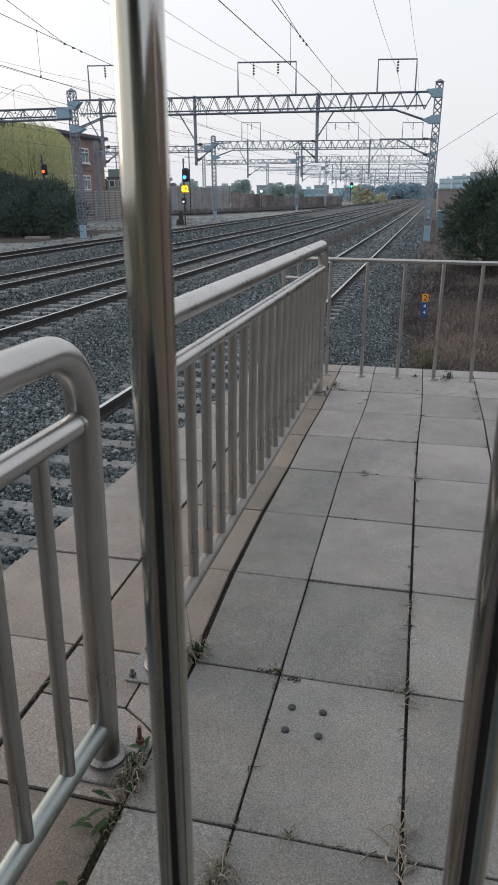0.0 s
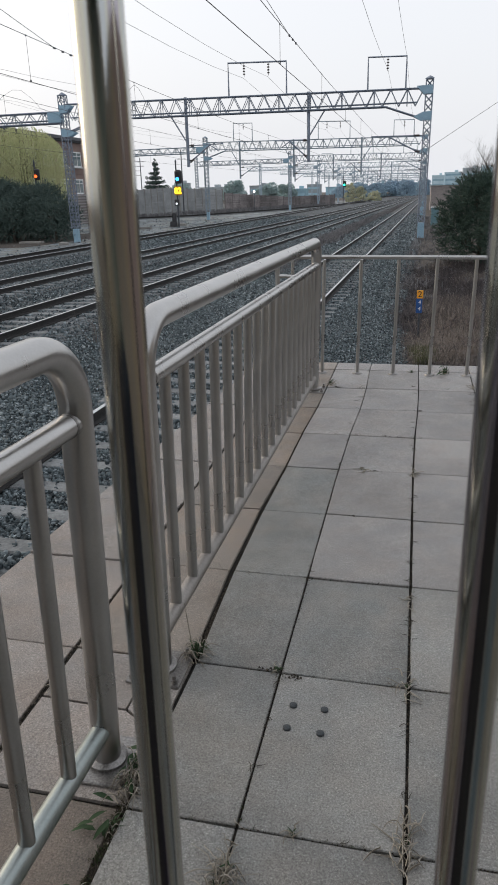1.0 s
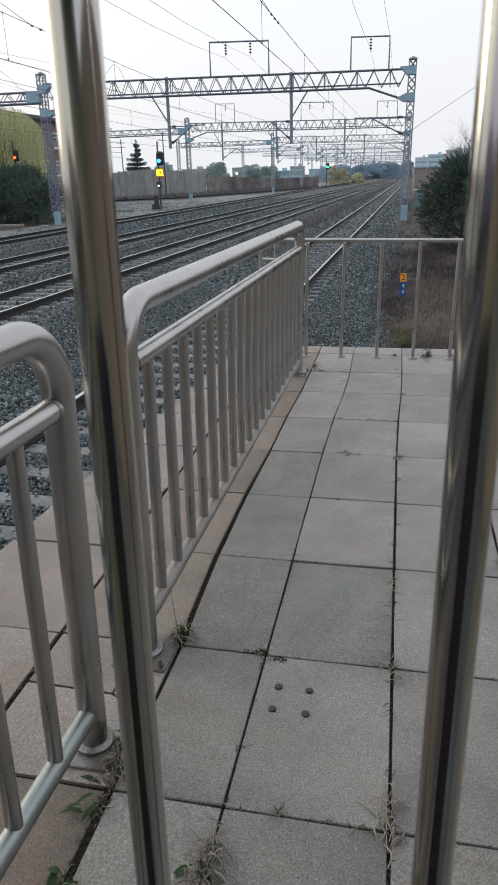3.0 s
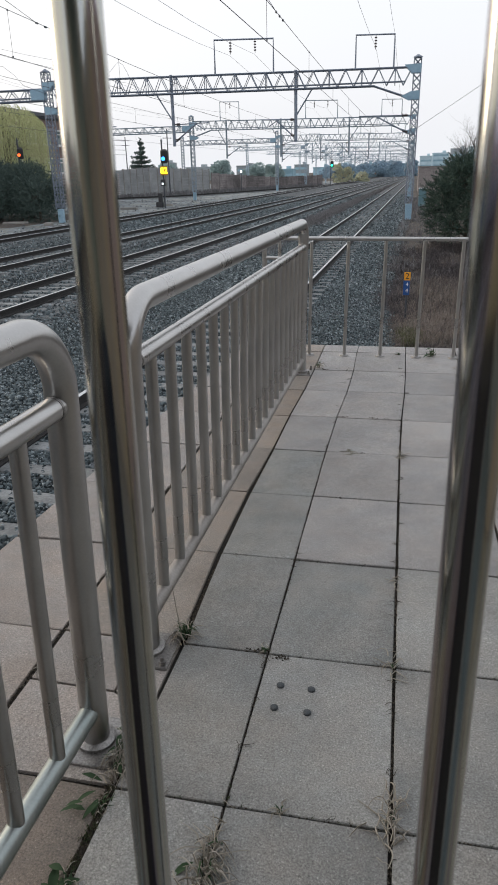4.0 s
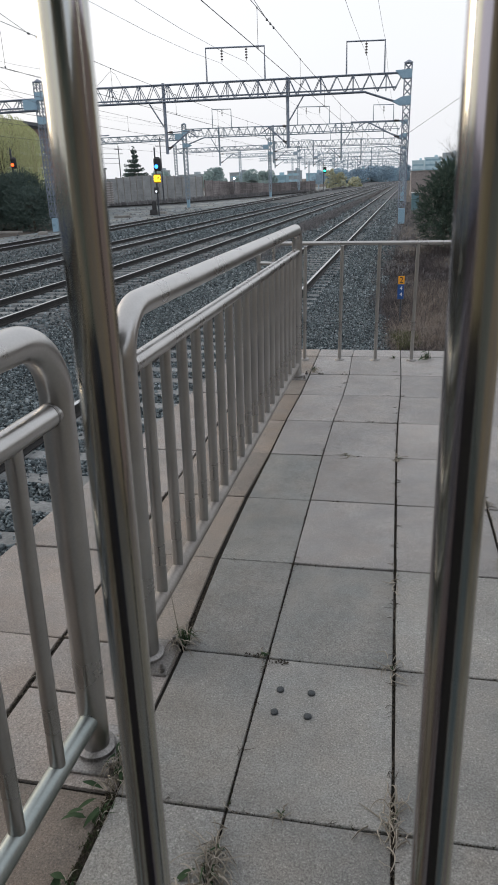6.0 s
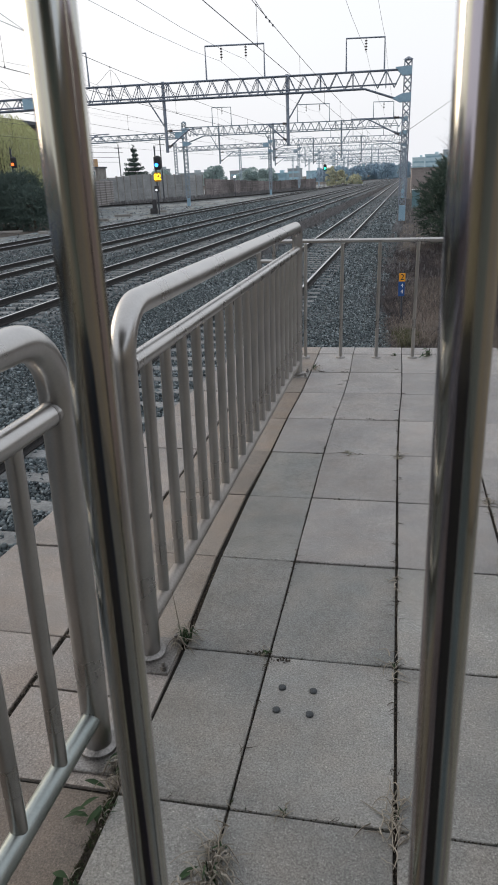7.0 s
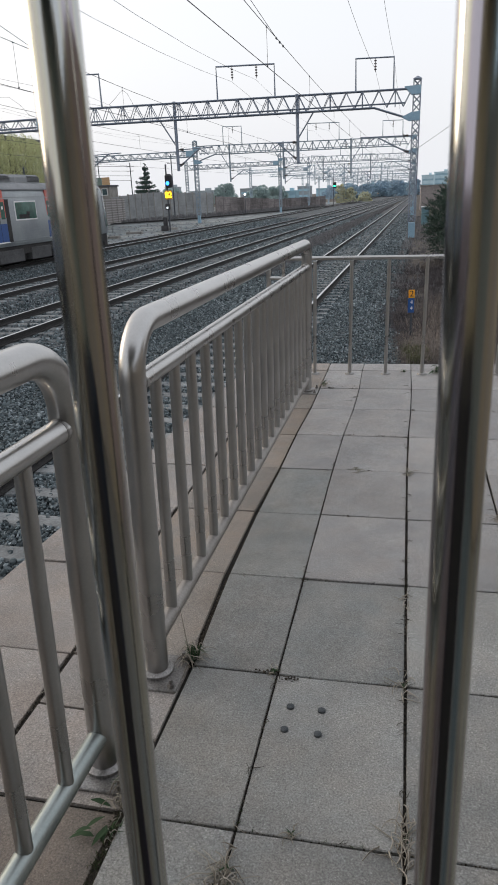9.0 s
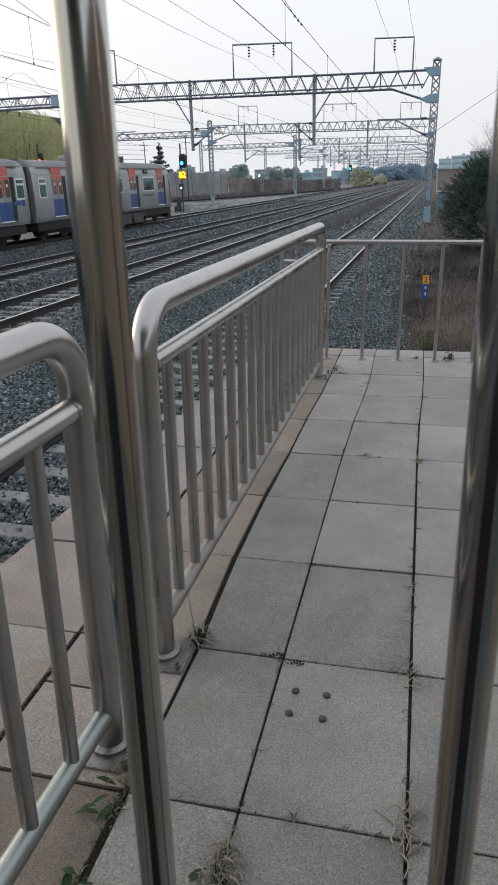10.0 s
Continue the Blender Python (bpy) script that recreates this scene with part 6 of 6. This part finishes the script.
make_weed(0.44, 3.62, 0.0, 16, 2, 0.07, 0.05, "dry weed tuft at a joint", 21)
make_weed(-1.12, -0.2, 0.0, 8, 10, 0.02, 0.05, "small dark moss tuft at a joint", 22)
# dirt crumbs and moss lying in the joints
rj = random.Random(31)
crumbs, moss = Mesh(), Mesh()


def crumb(x, y, z, r):
    c = Vector((x, y, z))
    q = [Vector((rj.uniform(0.6, 1.2) * a, rj.uniform(0.6, 1.2) * b, rj.uniform(0.5, 1.0) * d)) * r for a, b, d in ((1, 0, 0), (-0.6, 0.9, 0), (-0.6, -0.9, 0), (0.1, 0, 1))]
    a = rj.uniform(0, 6.28)
    q = [c + Vector((p.x * math.cos(a) - p.y * math.sin(a), p.x * math.sin(a) + p.y * math.cos(a), p.z)) for p in q]
    crumbs.add(q, [(0, 1, 3), (1, 2, 3), (2, 0, 3)])


for _ in range(5200):
    y = rj.uniform(0.02, 3.4)
    crumb(-0.711 + rj.uniform(-0.010, 0.010), y, -0.007, rj.uniform(0.003, 0.0065))
for _ in range(1700):
    y = rj.uniform(-1.2, 1.6)
    crumb(-1.137 + rj.uniform(-0.009, 0.009), y, -0.006, rj.uniform(0.003, 0.006))
for x in (-0.408, 0.0, 0.419):
    for _ in range(1500):
        crumb(x + rj.gauss(0, 0.0045), rj.uniform(-0.9, 4.0), -0.005, rj.uniform(0.002, 0.0055))
for r in range(-2, 7):
    for _ in range(160):
        crumb(rj.uniform(-0.7, 0.85), 0.6 * r - 0.003 + rj.gauss(0, 0.003), -0.005, rj.uniform(0.002, 0.004))
for _ in range(1500):
    crumb(-0.714 + rj.gauss(0, 0.007), -0.45 - 0.75 * rj.random(), -0.008, rj.uniform(0.003, 0.008))
for k in range(210):
    y = -0.46 - 0.75 * rj.random()
    blades(moss, -0.716 + rj.gauss(0, 0.005), y, -0.010, 4, 0.016, 0.014, rj, 0.0016, 0.7)
for x in (-0.408, 0.0, 0.419):
    for k in range(26):
        y = 0.6 * rj.randint(-2, 6) + rj.gauss(0, 0.03)
        blades(moss, x + rj.gauss(0, 0.006), y, -0.004, 4, 0.010, 0.010, rj, 0.001, 0.7)
for k in range(60):
    blades(moss, rj.uniform(-0.7, 0.85), 0.6 * rj.randint(-1, 6) - 0.003, -0.004, 4, 0.008, 0.010, rj, 0.001, 0.7)
for x, y, n in ((-0.16, 2.41, 14), (-0.09, 2.40, 8), (-0.37, 2.42, 10), (-0.60, 3.56, 26), (-0.42, 3.555, 12), (-0.20, 1.80, 10), (-0.28, 1.21, 7), (0.03, 2.99, 12), (-0.36, -0.02, 16), (-0.44, 0.006, 26)):
    for _ in range(n):
        crumb(x + rj.gauss(0, 0.016), y + rj.gauss(0, 0.006), 0.001, rj.uniform(0.003, 0.007))
roots = Mesh()
for x in (-0.408, 0.0, 0.0, 0.419):
    for _ in range(16):
        q = rj.uniform(-0.8, 3.9)
        one = curls(Mesh(), 3, 0.010, 0.035, rj, 0.0011)
        roots.add([(vx + x, vy + q, vz) for vx, vy, vz in one.v], one.f)
for _ in range(26):
    px, q = rj.uniform(-0.65, 0.8), 0.6 * rj.randint(-1, 6) - 0.003
    one = curls(Mesh(), 2, 0.008, 0.030, rj, 0.0010)
    roots.add([(vy + px, vx + q, vz) for vx, vy, vz in one.v], one.f)
solid("joint_roots", roots, CRUMB, "thin brown roots straggling out of the paving joints", "roots", "stuff")
solid("joint_dirt", crumbs, CRUMB, "brown dirt crumbs filling the paving joints", "dirt", "stuff", smooth=False)
solid("joint_moss", moss, MOSS, "dark moss and sprouts along the paving joints", "moss", "stuff", smooth=False)
# a dry weed standing in the ballast beside the second track
stalk = thing("dry_shrub", "bare dry weed standing in the ballast", "weed", pose(-6.48, 11.5, -1.40), "weeds in the ballast")
bm_stalk, rk = Mesh(), random.Random(8)
for k in range(7):
    branch(bm_stalk, (rk.gauss(0, 0.04), rk.gauss(0, 0.04), 0), (rk.gauss(0, 0.25), rk.gauss(0, 0.25), 1), rk.uniform(0.35, 0.75), 0.007, rk, 1)
part("stem", bm_stalk, DRY, stalk)
# tall thin stem of the weed by the railing post
solid("dry_weed", Mesh().tube([(-0.715, 0.03, 0.0), (-0.735, 0.05, 0.09), (-0.745, 0.05, 0.19)], [0.0022, 0.0016, 0.001], 5), STRAW, "single thin dry stem in a paving joint", "weed")

# rubber anchor studs in a slab
for x, y in ((-0.346, -0.248), (-0.247, -0.152), (-0.343, -0.150), (-0.247, -0.252)):
    solid("anchor_stud", Mesh().tube([(x, y, -0.004), (x, y, 0.004), (x, y, 0.0065)], [0.0122, 0.0118, 0.008], 9), STUD_GREY, "dark grey rubber anchor stud in a paving slab", "stud", group="anchor studs")

# ---- distance ----
def far_block(x, y, w, d, h, mat, label):
    g = thing("far_building", label, "building", pose(x, y, -1.5), "distant buildings")
    part("wall", Mesh().box((0, 0, h / 2), (w, d, h)), mat, g, smooth=False)
    part("roof", Mesh().box((0, 0, h + 0.2), (w + 0.4, d + 0.4, 0.4)).box((w * 0.2, 0, h + 1.0), (w * 0.2, d * 0.4, 1.4)), mat, g, smooth=False)
    win = Mesh()
    for f in range(max(int(h / 3.2), 1)):
        win.box((0, -d / 2 - 0.02, 1.9 + f * 3.2), (w * 0.88, 0.1, 1.2))
    part("window_band", win, HAZE_BLUE, g, smooth=False)


# These blocks look hazy by their base colour alone.
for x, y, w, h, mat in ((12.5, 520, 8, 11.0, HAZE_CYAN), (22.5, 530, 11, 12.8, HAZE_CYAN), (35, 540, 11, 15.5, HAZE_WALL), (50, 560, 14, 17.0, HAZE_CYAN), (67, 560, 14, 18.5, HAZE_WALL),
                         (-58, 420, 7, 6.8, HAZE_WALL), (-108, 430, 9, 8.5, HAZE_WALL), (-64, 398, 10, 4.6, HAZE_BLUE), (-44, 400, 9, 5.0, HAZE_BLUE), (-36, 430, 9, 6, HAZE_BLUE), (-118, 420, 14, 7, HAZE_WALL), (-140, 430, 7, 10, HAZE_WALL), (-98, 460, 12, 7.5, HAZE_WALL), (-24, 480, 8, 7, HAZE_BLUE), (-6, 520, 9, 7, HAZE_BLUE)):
    far_block(x, y, w, 10, h, mat, "distant block beyond the tracks, coloured with haze")
# Leaf colour carries the blue haze of distance.
FAR_BLUE = island_material("haze-tinted far trees", [(0.32, 0.435, 0.53), (0.34, 0.46, 0.555), (0.305, 0.42, 0.51)])
rf = random.Random(9)
for x, y, h, w, mat, lab in ((-76, 380, 7.0, 6.5, FAR_LEAF, "distant green tree tinted with haze"), (-66, 372, 6.0, 5.5, FAR_LEAF, "distant green tree tinted with haze"), (-100, 400, 9, 7, FAR_LEAF, "distant green tree tinted with haze"), (-128, 390, 8, 7, FAR_LEAF, "distant green tree tinted with haze"),
                             (-19.0, 330, 5.4, 4, FAR_BLUE, "distant tree tinted blue for haze"), (-12, 340, 6.6, 5, FAR_BLUE, "distant tree tinted blue for haze"), (-5, 330, 6.2, 4.5, FAR_BLUE, "distant tree tinted blue for haze"), (2, 345, 6.3, 4, FAR_BLUE, "distant tree tinted blue for haze"), (-27, 350, 5.8, 5, FAR_BLUE, "distant tree tinted blue for haze"), (-36, 360, 4.6, 5, FAR_BLUE, "distant tree tinted blue for haze"),
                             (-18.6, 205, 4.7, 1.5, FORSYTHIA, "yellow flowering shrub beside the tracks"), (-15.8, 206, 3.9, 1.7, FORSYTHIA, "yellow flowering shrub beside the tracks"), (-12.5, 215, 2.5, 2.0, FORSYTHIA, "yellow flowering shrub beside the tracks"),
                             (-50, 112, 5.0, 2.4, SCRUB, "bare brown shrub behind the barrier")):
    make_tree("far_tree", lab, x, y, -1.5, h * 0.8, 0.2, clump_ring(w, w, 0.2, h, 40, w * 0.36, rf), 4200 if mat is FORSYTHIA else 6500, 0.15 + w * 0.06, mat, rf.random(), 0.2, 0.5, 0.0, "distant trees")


def make_house(x0, x1, y, d, top, mat, label):
    g = thing("trackside_house", label, "building", pose((x0 + x1) / 2, y + d / 2, -1.5))
    w, h = x1 - x0, top + 1.5
    part("wall", Mesh().box((0, 0, h / 2), (w, d, h)), mat, g, smooth=False)
    part("roof", Mesh().box((0, 0, h + 0.06), (w + 0.2, d + 0.2, 0.12), None, 0.02), CONCRETE, g, "flat concrete roof", smooth=False)


make_house(1.6, 9.0, 100, 8, 1.75, TAN_WALL, "tan rendered low building behind the pines")
make_house(6.3, 13.0, 62, 6, 3.2, TAN_WALL, "tan house with a flat roof above the pines")
cab = thing("equipment_cabinet", "teal blue steel trackside equipment cabinet", "cabinet", pose(1.35, 60, -1.42))
part("body", Mesh().box((0, 0, 0.72), (0.6, 0.6, 1.44), None, 0.02), TEAL, cab, smooth=False)
part("lid", Mesh().box((0, 0, 1.47), (0.68, 0.7, 0.06), None, 0.01), WHITE_FRAME, cab, "pale cabinet lid", smooth=False)
part("door", Mesh().box((0, -0.31, 0.72), (0.52, 0.03, 1.25), None, 0.005), TEAL, cab, smooth=False)
lampp = thing("yard_lamp", "round white yard lamp on a thin post", "lamp", pose(-27.2, 121, -1.4))
part("post", Mesh().tube([(0, 0, 0), (0, 0, 3.1)], 0.05, 8), DARK_STEEL, lampp)
part("globe", Mesh().blob((0, -0.05, 3.25), (0.16, 0.16, 0.16), rf, 0.0, 8, 14), LAMP_WHITE, lampp, "glowing white globe")
for x, y, h in ((-36.3, 110, 9.6), (-47.0, 120, 9.2), (-52.0, 118, 10.5), (-39.5, 134, 10.2)):
    pole = thing("utility_pole", "thin grey utility pole with crossing wires", "pole", pose(x, y, -1.4), "utility poles")
    part("pole", Mesh().tube([(0, 0, 0), (0, 0, h)], [0.11, 0.08], 8), DARK_STEEL, pole)
    for k in range(2):
        part("crossarm", Mesh().bar((-0.7, 0, h - 0.6 - 0.7 * k), (0.7, 0, h - 0.6 - 0.7 * k), 0.05), DARK_STEEL, pole, smooth=False)
for k in range(5):
    wire([(-70, 112, 9.0 - 0.75 * k), (-47, 120, 8.0 - 0.75 * k)], 0.03, "utility wire strung behind the barrier")
# concrete trackside stones and low cable lids on the yard
for x, y, w in ((-24.3, 56, 0.9), (-26.0, 58, 0.4), (-25.2, 63, 1.6), (-23.8, 70, 1.2), (-25.85, 43.4, 1.7), (-22.8, 42.2, 0.5)):
    solid("concrete_block", Mesh().box((x, y, -1.32), (w, 0.5, 0.28), None, 0.04), CONCRETE, "pale concrete block lying beside the track", "block", group="trackside blocks", smooth=False)


def motions():
    sx = TRACKS[3][1]
    turn = -math.degrees(math.atan(sx))
    rows = []
    for t in (0.0, 5.0, 10.0):
        y = 47.6 - 8.55 * (10 - t)
        rows.append((t, pose(track_x(3, y), y, RAIL_Z, 0, 0, turn)))
    walk(train, rows)


motions()
